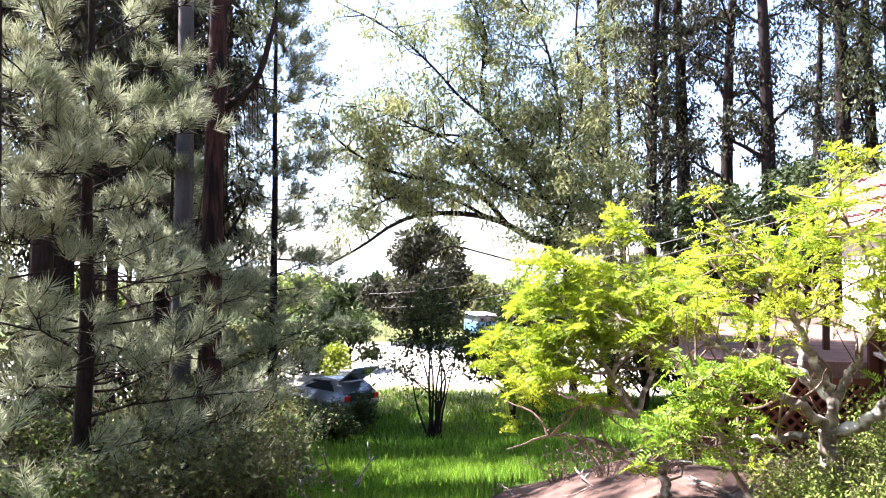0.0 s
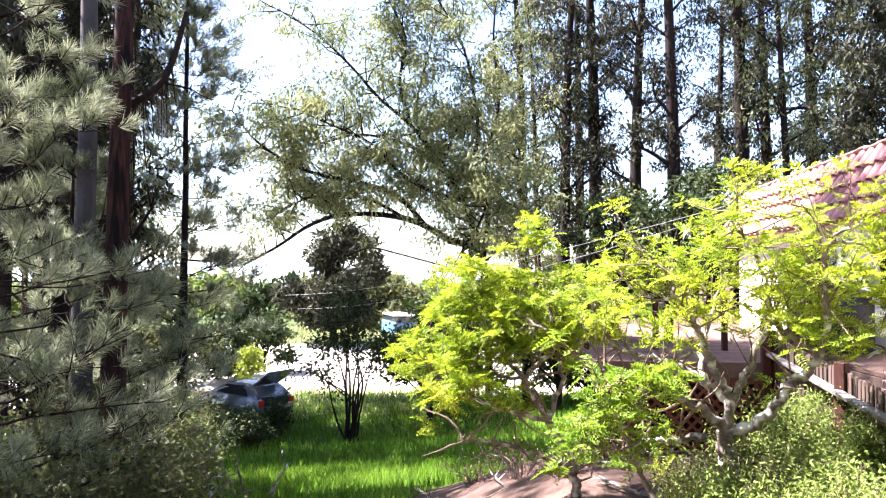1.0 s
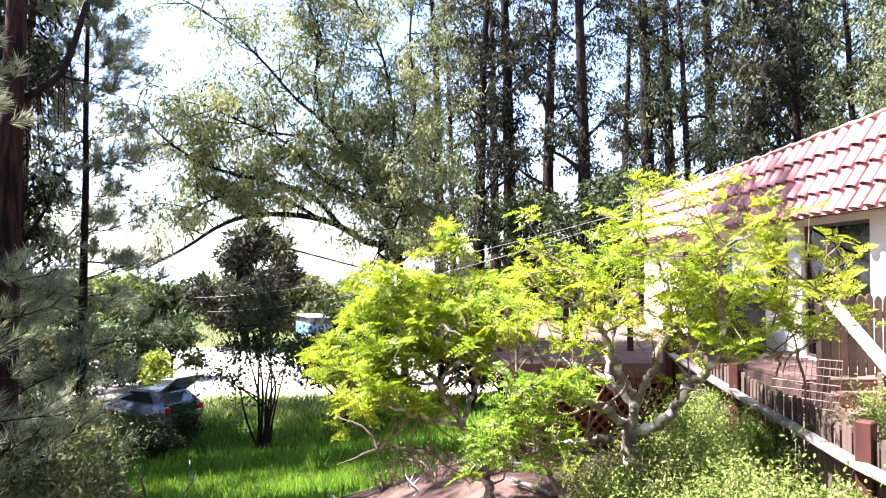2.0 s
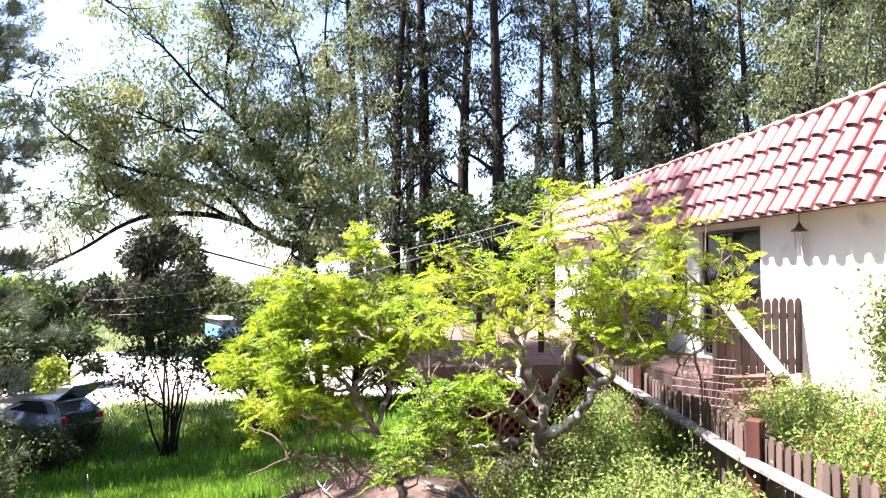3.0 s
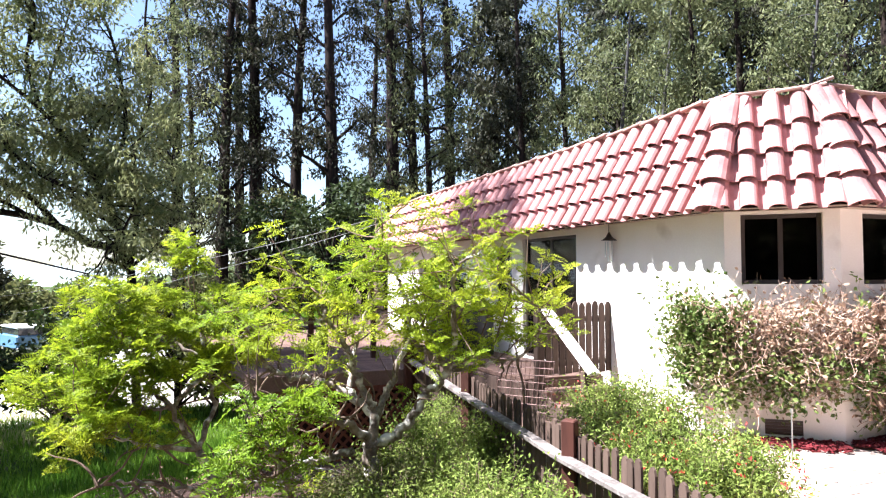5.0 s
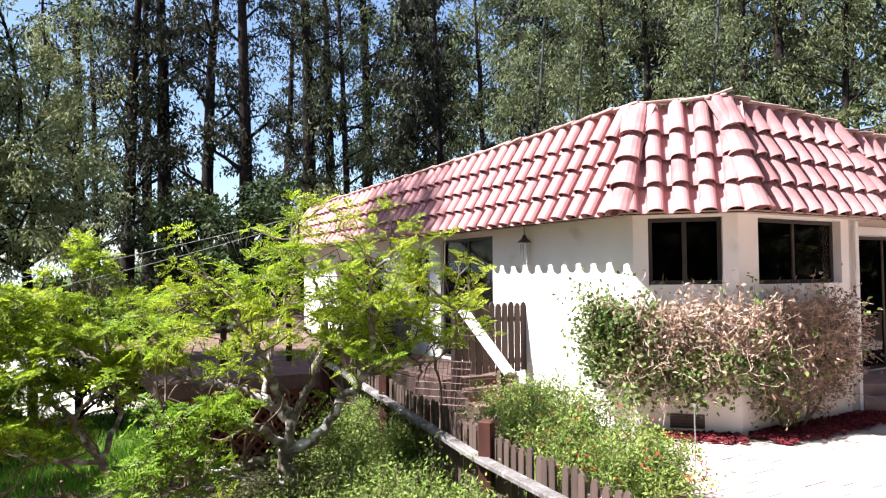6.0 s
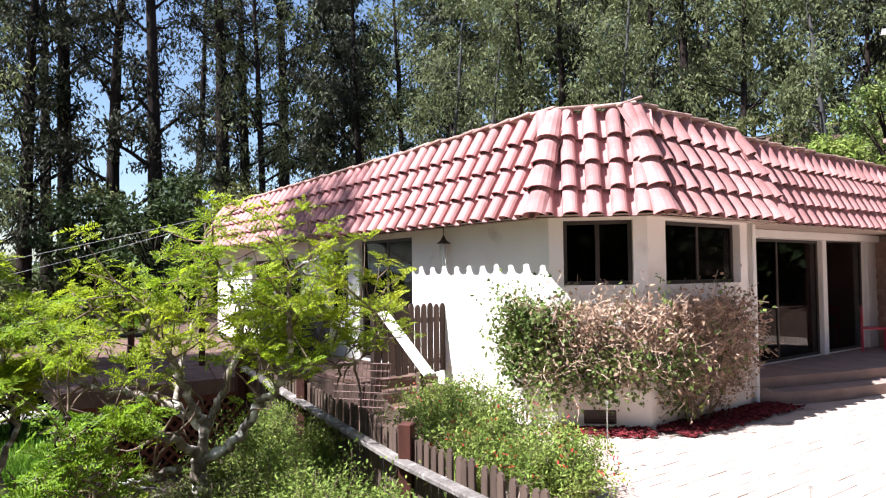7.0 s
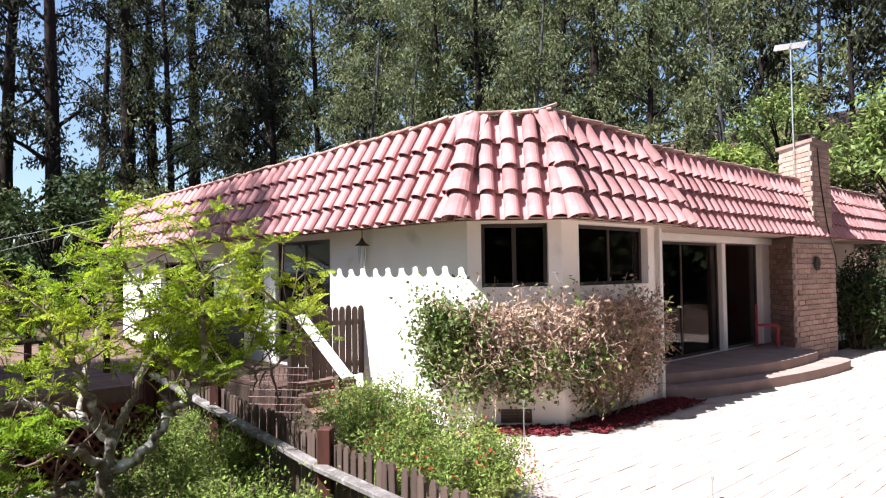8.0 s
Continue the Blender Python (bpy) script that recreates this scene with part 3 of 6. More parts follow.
def build_roof():
    rng = random.Random(4)
    deck = Acc()
    for e, tp in ((EAVE, TOP), (PORCH_EAVE, PORCH_TOP)):
        for i in range(len(e) - 1):
            out = Vector((e[i + 1][1] - e[i][1], e[i][0] - e[i + 1][0], 0)).normalized() * -0.03
            q = [Vector(e[i]) + out, Vector(e[i + 1]) + out, Vector(tp[i + 1]) + out, Vector(tp[i]) + out]
            n = (q[1] - q[0]).cross(q[2] - q[0]).normalized()
            deck.add([tuple(a) for a in q] + [tuple(a - n * 0.05) for a in q], [(0, 1, 2, 3), (7, 6, 5, 4), (0, 4, 5, 1), (1, 5, 6, 2), (2, 6, 7, 3), (3, 7, 4, 0)])
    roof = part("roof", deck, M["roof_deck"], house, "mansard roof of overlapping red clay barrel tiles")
    flat = [(-0.50, 11.7), (-0.50, 0.9), (0.1, 0.3), (2.3, 0.3), (13.9, 0.34), (13.9, 11.7)]
    part("flat_roof", Acc().prism(flat, 3.30, 3.38), M["soffit"], house)
    soff = [(-1.04, 11.9), (-1.04, 0.67), (-0.11, -0.26), (2.40, -0.26), (2.68, -0.03), (14.1, -0.03), (14.1, 11.9)]
    part("soffit", Acc().prism(soff, 2.402, 2.416), M["soffit"], house, "painted soffit boards")
    rest = Acc()
    base = tile_mesh()
    tv, tf = np.concatenate(base.v), base.f
    shared = {}

    def lay(e0, e1, t0, t1, single=True, rows=4):
        e0, e1, t0, t1 = map(Vector, (e0, e1, t0, t1))
        for r in range(rows):
            k = r / rows
            a, b = e0.lerp(t0, k), e1.lerp(t1, k)
            length = (b - a).length
            along = (e1 - e0).normalized()
            width = (e1 - e0).length / max(1, round((e1 - e0).length / 0.268))
            lo, hi = (a - e0).dot(along), (b - e0).dot(along)
            c0, c1 = math.floor(lo / width + 0.35), math.ceil(hi / width - 0.35)
            for c in range(c0, c1):
                o = a + (b - a) * ((c * width - lo) / max(1e-6, hi - lo))
                up = (t0 - e0).lerp(t1 - e1, min(1, max(0, (c + 0.5) * width / (e1 - e0).length)))
                slope = up.length / rows
                m = axes(o, b - a, up) @ pose(rng.uniform(-0.004, 0.004), rng.uniform(-0.008, 0.008), rng.uniform(0, 0.006), 0, 0, rng.uniform(-0.8, 0.8)) @ Matrix.Diagonal((width / 0.30, slope / 0.345, 1, 1))
                if single:
                    if "tile" not in shared:
                        shared["tile"] = base.mesh("tile", M["tile"])
                    ob = new("tile", shared["tile"])
                    ob.parent = roof
                    ob.matrix_local = m
                else:
                    rest.add([tuple(m @ Vector(p)) for p in tv], tf)

    for i in range(4):
        lay(EAVE[i], EAVE[i + 1], TOP[i], TOP[i + 1])
    pe, pt = [Vector(p) for p in PORCH_EAVE], [Vector(p) for p in PORCH_TOP]
    k = 0.36
    lay(pe[0], pe[0].lerp(pe[1], k), pt[0], pt[0].lerp(pt[1], k))
    lay(pe[0].lerp(pe[1], k), pe[1], pt[0].lerp(pt[1], k), pt[1], single=False)
    tagged(part("roof_tiles", rest.mesh("roof_tiles", M["tile"]), None, roof), kind="stuff")
    # hip tiles
    cap = cap_mesh().mesh("hip_tile", M["tile"])
    for i in (1, 2, 3, 4):
        e, tp = Vector(EAVE[i]), Vector(TOP[i])
        nxt, prv = Vector(EAVE[i + 1] if i < 4 else PORCH_EAVE[1]) - e, Vector(EAVE[i - 1]) - e
        across = (nxt.normalized() - prv.normalized())
        for j in range(4):
            ob = new("hip_tile", cap)
            ob.parent = roof
            ob.matrix_local = axes(e.lerp(tp, j / 4), across, tp - e) @ pose(0, -0.03, 0.040, 0, 0, rng.uniform(-2, 2)) @ Matrix.Diagonal((1.05, 0.9, 1.0, 1))
    # ridge caps, a little askew
    ridge = Acc().worn((-0.13, 0, 0), (0.09, 0.42, 0.04), 0.012)
    rm = ridge.mesh("ridge_cap", M["cap"])
    for tp in (TOP, PORCH_TOP):
        for a, b in zip(tp, tp[1:]):
            a, b = Vector(a), Vector(b)
            n = max(1, round((b - a).length / 0.36))
            for j in range(n):
                ob = new("ridge_cap", rm)
                ob.parent = roof
                d = b - a
                ob.matrix_local = axes(a.lerp(b, j / n) + Vector((0, 0, 0.055)), d.cross(Vector((0, 0, 1))), d) @ pose(0, 0, 0, rng.uniform(1, 5), rng.uniform(-4, 14), rng.uniform(-5, 5)) @ Matrix.Diagonal((1, (b - a).length / n / 0.38, 1, 1))
    # the tilted cap at the chamfer
    ob = new("ridge_cap", rm)
    ob.parent = roof
    ob.matrix_local = axes(Vector(TOP[2]) + Vector((-0.20, 0.12, 0.06)), (0.3, 1, 0), (1, -0.8, 0.45)) @ Matrix.Diagonal((1.1, 0.8, 1, 1))


build_roof()


def build_chimney():
    """Brick chimney with a broad breast and a narrower stack, each brick its own piece."""
    ch = part("chimney", Acc().prism([(8.13, 0.79), (7.33, 0.0), (9.28, -0.12), (9.45, 0.79)], -0.2, 2.36), M["mortar"], house, "tan brick chimney with a broad base and a metal cap")
    stack_plan = [(8.90, 0.78), (8.23, -0.06), (9.10, -0.13), (9.60, 0.78)]
    part("stack_core", Acc().prism(stack_plan, 2.40, 4.30), M["mortar"], ch)
    brick = Acc().worn((0, -0.022, 0), (0.29, 0.02, 0.088), 0.006).mesh("brick", M["brick"])
    rng = random.Random(2)
    def course(p, q, z0, z1, length=0.30, rise=0.1):
        p, q = Vector((*p, 0)), Vector((*q, 0))
        n = max(1, round((q - p).length / length))
        for r in range(int((z1 - z0) / rise)):
            for k in range(n):
                s = (q - p).length / n
                ob = new("brick", brick)
                ob.parent = ch
                shift = 0.5 * s * (r % 2)
                w = s if not (r % 2 and k == n - 1) else s * 0.5
                d = (q - p).normalized()
                ob.matrix_local = axes(p + d * (k * s + shift) + Vector((0, 0, z0 + r * rise + 0.006)), q - p, Vector((0, 0, 1)).cross(q - p)) @ pose(0, rng.uniform(-0.006, 0.003), 0) @ Matrix.Diagonal(((w - 0.012) / 0.29, 1, 1, 1))
    course((8.13, 0.79), (7.33, 0.0), -0.02, 2.36)
    course((7.33, 0.0), (9.28, -0.12), -0.02, 2.36)
    course((8.90, 0.78), (8.23, -0.06), 2.42, 4.30, 0.24)
    course((8.23, -0.06), (9.10, -0.13), 2.42, 4.30, 0.24)
    part("shoulder", Acc().prism([(8.13, 0.79), (7.31, -0.03), (9.31, -0.15), (9.45, 0.79)], 2.36, 2.41), M["concrete"], ch)
    part("crown", Acc().prism([(8.88, 0.84), (8.16, -0.12), (9.15, -0.19), (9.68, 0.84)], 4.30, 4.37), M["concrete"], ch)
    cap = Acc().tube([(8.85, 0.25, 4.37), (8.85, 0.25, 4.53)], 0.12, 10).worn((8.66, 0.06, 4.53), (9.04, 0.44, 4.56), 0.01)
    part("chimney_cap", cap, M["metal"], ch, "dark metal chimney cap")
    plaque = Acc().tube([(8.25, -0.10, 1.88), (8.25, -0.135, 1.88)], 0.14, 20)
    part("plaque", plaque, M["dark_frame"], ch, "round dark plaque")
    part("cable", Acc().tube(spline([(8.45, -0.12, 4.2), (8.6, -0.13, 3.4), (8.85, -0.15, 2.6), (9.15, -0.17, 2.1), (9.3, -0.16, 1.8)], 20), 0.012, 5), M["metal"], ch, "thin dark cable")
    # television aerial on the stack
    an = thing("aerial", "slim pole with a small pale television aerial above the chimney", "aerial", HOUSE)
    part("pole", Acc().tube([(8.44, 0.32, 3.0), (8.44, 0.32, 6.35)], 0.016, 6), M["galv"], an)
    rods = Acc().tube([(8.07, 0.18, 6.30), (8.82, 0.48, 6.44)], 0.02, 5)
    for k in range(5):
        s = k / 4
        c = Vector((8.07 + 0.75 * s, 0.18 + 0.3 * s, 6.30 + 0.14 * s))
        rods.tube([c - Vector((-0.1, 0.28, 0.0)), c + Vector((-0.1, 0.28, 0.0))], 0.016, 5)
    part("aerial_rods", rods, M["galv"], an)


build_chimney()


def build_porch():
    def fan(points, z0, z1):
        sp = spline([(*p, 0) for p in points], 24)
        poly = [(p[0], p[1]) for p in sp] + [(8.1, 0.78), (2.33, 0.78)]
        return Acc().prism(poly, z0, z1)
    low = thing("entry_steps", "two broad curved concrete steps before the porch", "steps", HOUSE)
    part("step", fan([(2.33, -0.02), (3.2, -0.45), (4.4, -0.74), (5.8, -0.93), (7.35, -0.90), (7.5, -0.1)], -0.05, 0.15), M["concrete"], low)
    part("step", fan([(2.33, 0.30), (3.2, -0.05), (4.6, -0.44), (5.8, -0.56), (7.0, -0.48), (7.2, 0.0)], 0.152, 0.30), M["concrete"], low)
    chair = thing("garden_chair", "small red metal garden chair on the shaded porch", "chair", HOUSE @ pose(7.05, 0.42, 0.302, 0, 0, 25))
    part("seat", Acc().worn((-0.2, -0.2, 0.40), (0.2, 0.2, 0.43), 0.01), M["chair_red"], chair)
    part("backrest", Acc().worn((-0.2, 0.17, 0.62), (0.2, 0.19, 0.80), 0.006), M["chair_red"], chair)
    for sx in (-0.18, 0.18):
        for sy, top in ((-0.18, 0.42), (0.18, 0.80)):
            part("leg", Acc().tube([(sx, sy, 0), (sx, sy, top)], 0.014, 6), M["chair_red"], chair)


build_porch()


def build_wall_lamp():
    lamp = thing("wind_chime", "small bronze pagoda-roofed wind chime hanging under the eave", "wind chime", HOUSE @ pose(-0.90, 2.62, 0))
    part("cord", Acc().tube([(0, 0, 2.40), (0, 0, 2.27)], 0.006, 5), M["metal"], lamp)
    roofa = Acc()
    for z, r, r2 in ((2.18, 0.105, 0.03), (2.235, 0.04, 0.006)):
        n = 8
        v = [(r * math.cos(k * math.tau / n), r * math.sin(k * math.tau / n), z) for k in range(n)] + [(r2 * math.cos(k * math.tau / n), r2 * math.sin(k * math.tau / n), z + 0.06) for k in range(n)]
        roofa.add(v, [(k, (k + 1) % n, n + (k + 1) % n, n + k) for k in range(n)] + [list(range(n))[::-1]])
    part("cap", roofa, M["metal"], lamp)
    for k in range(5):
        a = k * math.tau / 5
        part("chime_tube", Acc().tube([(0.045 * math.cos(a), 0.045 * math.sin(a), 2.17), (0.045 * math.cos(a), 0.045 * math.sin(a), 1.90 + 0.03 * (k % 3))], 0.009, 6), M["galv"], lamp)


build_wall_lamp()


def picket_mesh(h, w=0.085, t=0.02):
    """A rounded-top picket standing on z = 0."""
    prof = [(-w / 2, 0), (w / 2, 0), (w / 2, h - 0.05), (w * 0.32, h - 0.015), (0, h), (-w * 0.32, h - 0.015), (-w / 2, h - 0.05)]
    n = len(prof)
    v = [(x, 0, z) for x, z in prof] + [(x, t, z) for x, z in prof]
    return Acc().add(v, [list(range(n)), list(range(2 * n - 1, n - 1, -1))] + [((i + 1) % n, i, n + i, n + (i + 1) % n) for i in range(n)])


def build_deck():
    d = thing("deck", "raised wooden deck with redwood lattice skirting beside the house", "deck", HOUSE)
    n = 0
    y = 4.55
    board = Acc().worn((-5.15, 0, 0.36), (-0.80, 0.135, 0.40), 0.006).mesh("board", M["deck_wood"])
    while y < 11.6:
        ob = new("board", board)
        ob.parent = d
        ob.matrix_local = pose(0.0, y, 0)
        y += 0.142
    part("landing", Acc().worn((-2.0, 2.95, 0.34), (-0.80, 4.54, 0.40), 0.006), M["deck_wood"], d)
    part("landing_skirt", Acc().worn((-2.04, 2.95, -0.7), (-2.005, 4.50, 0.34), 0.005).worn((-2.0, 2.93, -0.7), (-1.96, 2.97, 0.34), 0.004), M["old_wood"], d, "brown boards under the landing")
    part("rim_board", Acc().worn((-5.17, 4.50, 0.20), (-2.02, 4.54, 0.405), 0.006), M["deck_wood"], d, "sunlit rim board")
    part("rim_board", Acc().worn((-5.21, 4.50, 0.20), (-5.17, 11.6, 0.405), 0.006), M["deck_wood"], d)
    for x in (-5.12, -4.1, -3.05):
        part("post", Acc().worn((x - 0.05, 4.56, -1.6), (x + 0.05, 4.66, 0.34), 0.006), M["red_wood"], d)
    part("post", Acc().worn((-3.08, 4.42, -1.5), (-2.97, 4.50, 0.98), 0.008), M["red_wood"], d, "sunlit redwood corner post")
    # lattice skirt
    part("skirt_rail", Acc().worn((-5.12, 4.515, -1.55), (-3.05, 4.535, -1.42), 0.004), M["lattice"], d)
    lat = part("skirt", Acc().worn((-5.12, 4.515, 0.12), (-3.05, 4.535, 0.20), 0.004), M["lattice"], d, "redwood diagonal lattice skirting")
    slat = Acc()
    for sgn, off in ((1, 0.0), (-1, 0.008)):
        for k in range(-14, 22):
            x0 = -5.1 + k * 0.15
            a, b = (x0, -1.42), (x0 + 1.54, 0.12)
            if sgn < 0:
                a, b = (x0, 0.12), (x0 + 1.54, -1.42)
            # clip to the skirt's width
            def at(x):
                return (x, a[1] + (b[1] - a[1]) * (x - a[0]) / (b[0] - a[0]))
            lo, hi = max(a[0], -5.1), min(b[0], -3.06)
            if hi - lo < 0.08:
                continue
            (px, pz), (qx, qz) = at(lo), at(hi)
            dx, dz = qx - px, qz - pz
            ln = math.hypot(dx, dz)
            m = Matrix.Translation((px, 4.50 + off, pz)) @ Matrix.Rotation(-math.atan2(dz, dx), 4, "Y")
            part("slat", Acc().box((0, 0, -0.019), (ln, 0.007, 0.019), m), M["lattice"], lat)
    # dark sheet added under the deck in place of the shade there
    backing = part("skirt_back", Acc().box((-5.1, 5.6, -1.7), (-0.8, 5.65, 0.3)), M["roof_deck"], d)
    # low rail of the deck
    for x in (-5.1, -4.05, -3.02):
        part("rail_post", Acc().worn((x - 0.04, 6.0, 0.40), (x + 0.04, 6.08, 1.25), 0.006), M["red_wood"], d)
    part("rail", Acc().worn((-5.2, 5.97, 1.22), (-2.98, 6.11, 1.26), 0.008), M["old_wood"], d)
    # steps down along the wall
    st = thing("side_steps", "weathered wooden steps with a pale handrail beside the white wall", "steps", HOUSE)
    for k, (y0, z) in enumerate(((2.62, 0.27), (2.30, 0.14), (1.98, 0.02))):
        part("tread", Acc().worn((-1.92, y0, z - 0.05), (-0.82, y0 + 0.36, z), 0.008), M["deck_wood"], st)
        part("riser", Acc().worn((-1.90, y0 + 0.32, z), (-0.83, y0 + 0.345, z + 0.09), 0.004), M["deck_wood"], st)
    part("stringer", Acc().add([(-1.95, 1.95, -0.4), (-1.95, 1.95, 0.0), (-1.95, 2.95, 0.38), (-1.95, 2.95, -0.4), (-1.90, 1.95, -0.4), (-1.90, 1.95, 0.0), (-1.90, 2.95, 0.38), (-1.90, 2.95, -0.4)], [(0, 3, 2, 1), (4, 5, 6, 7), (1, 2, 6, 5), (0, 1, 5, 4), (2, 3, 7, 6), (0, 4, 7, 3)]), M["old_wood"], st)
    a, b = Vector((-1.90, 2.58, 1.30)), Vector((-1.90, 1.60, 0.62))
    part("handrail", Acc().worn((-0.075, 0, -0.02), (0.075, (b - a).length, 0.02), 0.008, axes(a, (1, 0, 0), b - a)), M["white_wood"], st, "pale painted sloping handrail")
    part("newel", Acc().worn((-1.96, 2.70, -0.3), (-1.85, 2.80, 1.28), 0.008), M["old_wood"], st)
    part("newel", Acc().worn((-1.95, 1.72, -0.3), (-1.86, 1.80, 0.64), 0.008), M["old_wood"], st)
    # picket panel at the head of the steps
    g = thing("picket_gate", "weathered wooden picket gate at the head of the steps", "gate", HOUSE)
    pm = picket_mesh(0.92).mesh("picket", M["old_wood"])
    for k in range(11):
        ob = new("picket", pm)
        ob.parent = g
        ob.matrix_local = pose(-1.86 + k * 0.104, 2.76, 0.45 + 0.01 * (k % 3))
    part("rail", Acc().worn((-1.92, 2.782, 0.56), (-0.80, 2.82, 0.63), 0.006), M["old_wood"], g)
    part("rail", Acc().worn((-1.92, 2.782, 1.12), (-0.80, 2.82, 1.19), 0.006), M["old_wood"], g)


build_deck()


def build_fence():
    f = thing("picket_fence", "weathered picket fence with redwood posts and a grey top rail", "fence")
    rng = random.Random(8)
    tops = [0.56, 0.53, 0.52, 0.58, 0.72]
    pm = picket_mesh(1.25, 0.075, 0.018).mesh("picket", M["old_wood"])
    for i, ((x0, y0), (x1, y1)) in enumerate(zip(FENCE, FENCE[1:])):
        d = Vector((x1 - x0, y1 - y0, 0))
        n = int(d.length / 0.105)
        out = Vector((-d.y, d.x, 0)).normalized()
        for k in range(n):
            s = (k + 0.7) / n
            z = tops[i] * (1 - s) + tops[i + 1] * s
            ob = new("picket", pm)
            ob.parent = f
            p = Vector((x0, y0, 0)) + d * s - out * 0.05
            ob.matrix_local = axes((p.x, p.y, z - 1.25 + rng.uniform(-0.02, 0.03)), d, out) @ pose(0, 0, 0, 0, rng.uniform(-1.5, 1.5), 0)
        # y axis of the picket runs into out; turn rails along the fence
        for dz, mat in ((-0.19, "grey_wood"), (-0.95, "old_wood")):
            a = Vector((x0, y0, tops[i] + dz)) + out * 0.06
            b = Vector((x1, y1, tops[i + 1] + dz)) + out * 0.06
            part("rail", Acc().worn((0, -0.05, -0.022), ((b - a).length, 0.055, 0.022), 0.008, axes(a, b - a, out)), M[mat], f, "grey weathered rail")
    for (x, y), tz in zip(FENCE, tops):
        part("post", Acc().worn((-0.055, -0.055, -2.2), (0.055, 0.055, 0.10), 0.01, pose(x, y, tz, 0, 0, 28)), M["red_wood"], f, "redwood post")


build_fence()


# ---------------------------------------------------------------- trees and shrubs
def wander(rng, a, way, length, n, bend=0.25, lift=0.0):
    """A crooked path from a."""
    p = [np.asarray(a, float)]
    d = np.asarray(way, float) / np.linalg.norm(way)
    for _ in range(n):
        d = d + rng.normal(0, bend, 3) + np.array((0, 0, lift))
        d /= np.linalg.norm(d)
        p.append(p[-1] + d * length / n)
    return np.array(p)


def gum_clumps(rng, acc, centres, radius, per, length, width, droop=0.9):
    """Hanging sprays of narrow leaves round each centre."""
    c = np.repeat(np.asarray(centres), per, axis=0)
    n = len(c)
    off = rng.normal(size=(n, 3))
    off /= np.linalg.norm(off, axis=1, keepdims=True)
    off *= (rng.random((n, 1)) ** 0.6) * radius
    off[:, 2] *= 0.75
    way = rng.normal(size=(n, 3)) * 0.6 + off / radius * 0.5
    way[:, 2] -= droop
    acc.leaves(c + off, way, length * rng.uniform(0.6, 1.3, n), width * rng.uniform(0.7, 1.2, n), rng=rng)


def gum_tree(seed, h, r, start, spread, limbs, per, bark, leaf, lean=(0, 0), length=0.32, width=0.115, radius=0.72, label="", at=None):
    """A tall eucalyptus: tapered trunk, ascending limbs and hanging leaf sprays with gaps between."""
    rng = np.random.default_rng(seed)
    t = thing("eucalyptus_tree", label or "tall dark-barked eucalyptus with hanging grey-green leaves", "tree", at, "grove of eucalyptus")
    n = 14
    k = np.linspace(0, 1, n)
    path = np.stack([lean[0] * h * k ** 1.3 + 0.12 * np.cumsum(rng.normal(0, 0.6, n)) * k, lean[1] * h * k ** 1.3 + 0.12 * np.cumsum(rng.normal(0, 0.6, n)) * k, h * k - 0.4], 1)
    wood, crown = Acc(), Acc()
    wood.tube(path, r * (1 - k * 0.74) * (1 + 0.5 * np.exp(-k * 25)), 9)
    centres = []
    for i in range(limbs):
        s = start + (1 - start) * ((i + rng.random()) / limbs)
        a = np.array([np.interp(s, k, path[:, j]) for j in range(3)])
        th = rng.uniform(0, 2 * np.pi)
        reach = spread * (1.15 - 0.6 * s) * rng.uniform(0.5, 1.15)
        d = np.array((math.cos(th), math.sin(th), rng.uniform(0.35, 1.1)))
        b = wander(rng, a, d, reach * 1.35, 6, 0.16, -0.02)
        rr = max(0.02, r * (1 - s * 0.86) * 0.42)
        wood.tube(b, np.linspace(rr, 0.012, 7), 4)
        for q in (3, 4, 5, 6):
            centres.append(b[q] + rng.normal(0, 0.25, 3))
        for _ in range(3):
            j = rng.integers(2, 6)
            e = wander(rng, b[j], rng.normal(0, 1, 3) + np.array((0, 0, 0.3)), reach * rng.uniform(0.3, 0.6), 4, 0.25)
            wood.tube(e[::2], np.linspace(rr * 0.4, 0.008, 3), 3)
            centres += [e[2], e[4]]
    gum_clumps(rng, crown, centres, radius, per, length, width)
    part("trunk", wood, M[bark], t, "", True)
    part("crown", crown, M[leaf], t)
    return t


def gum_at(proto, az, r, turn=0.0, scale=1.0, label=""):
    p = polar(az, r)
    ob = copy_thing(proto, pose(p.x, p.y, ground_z(p.x, p.y) - 0.1, 0, 0, turn))
    ob.scale = (scale, scale, scale)
    return tagged(ob, label)


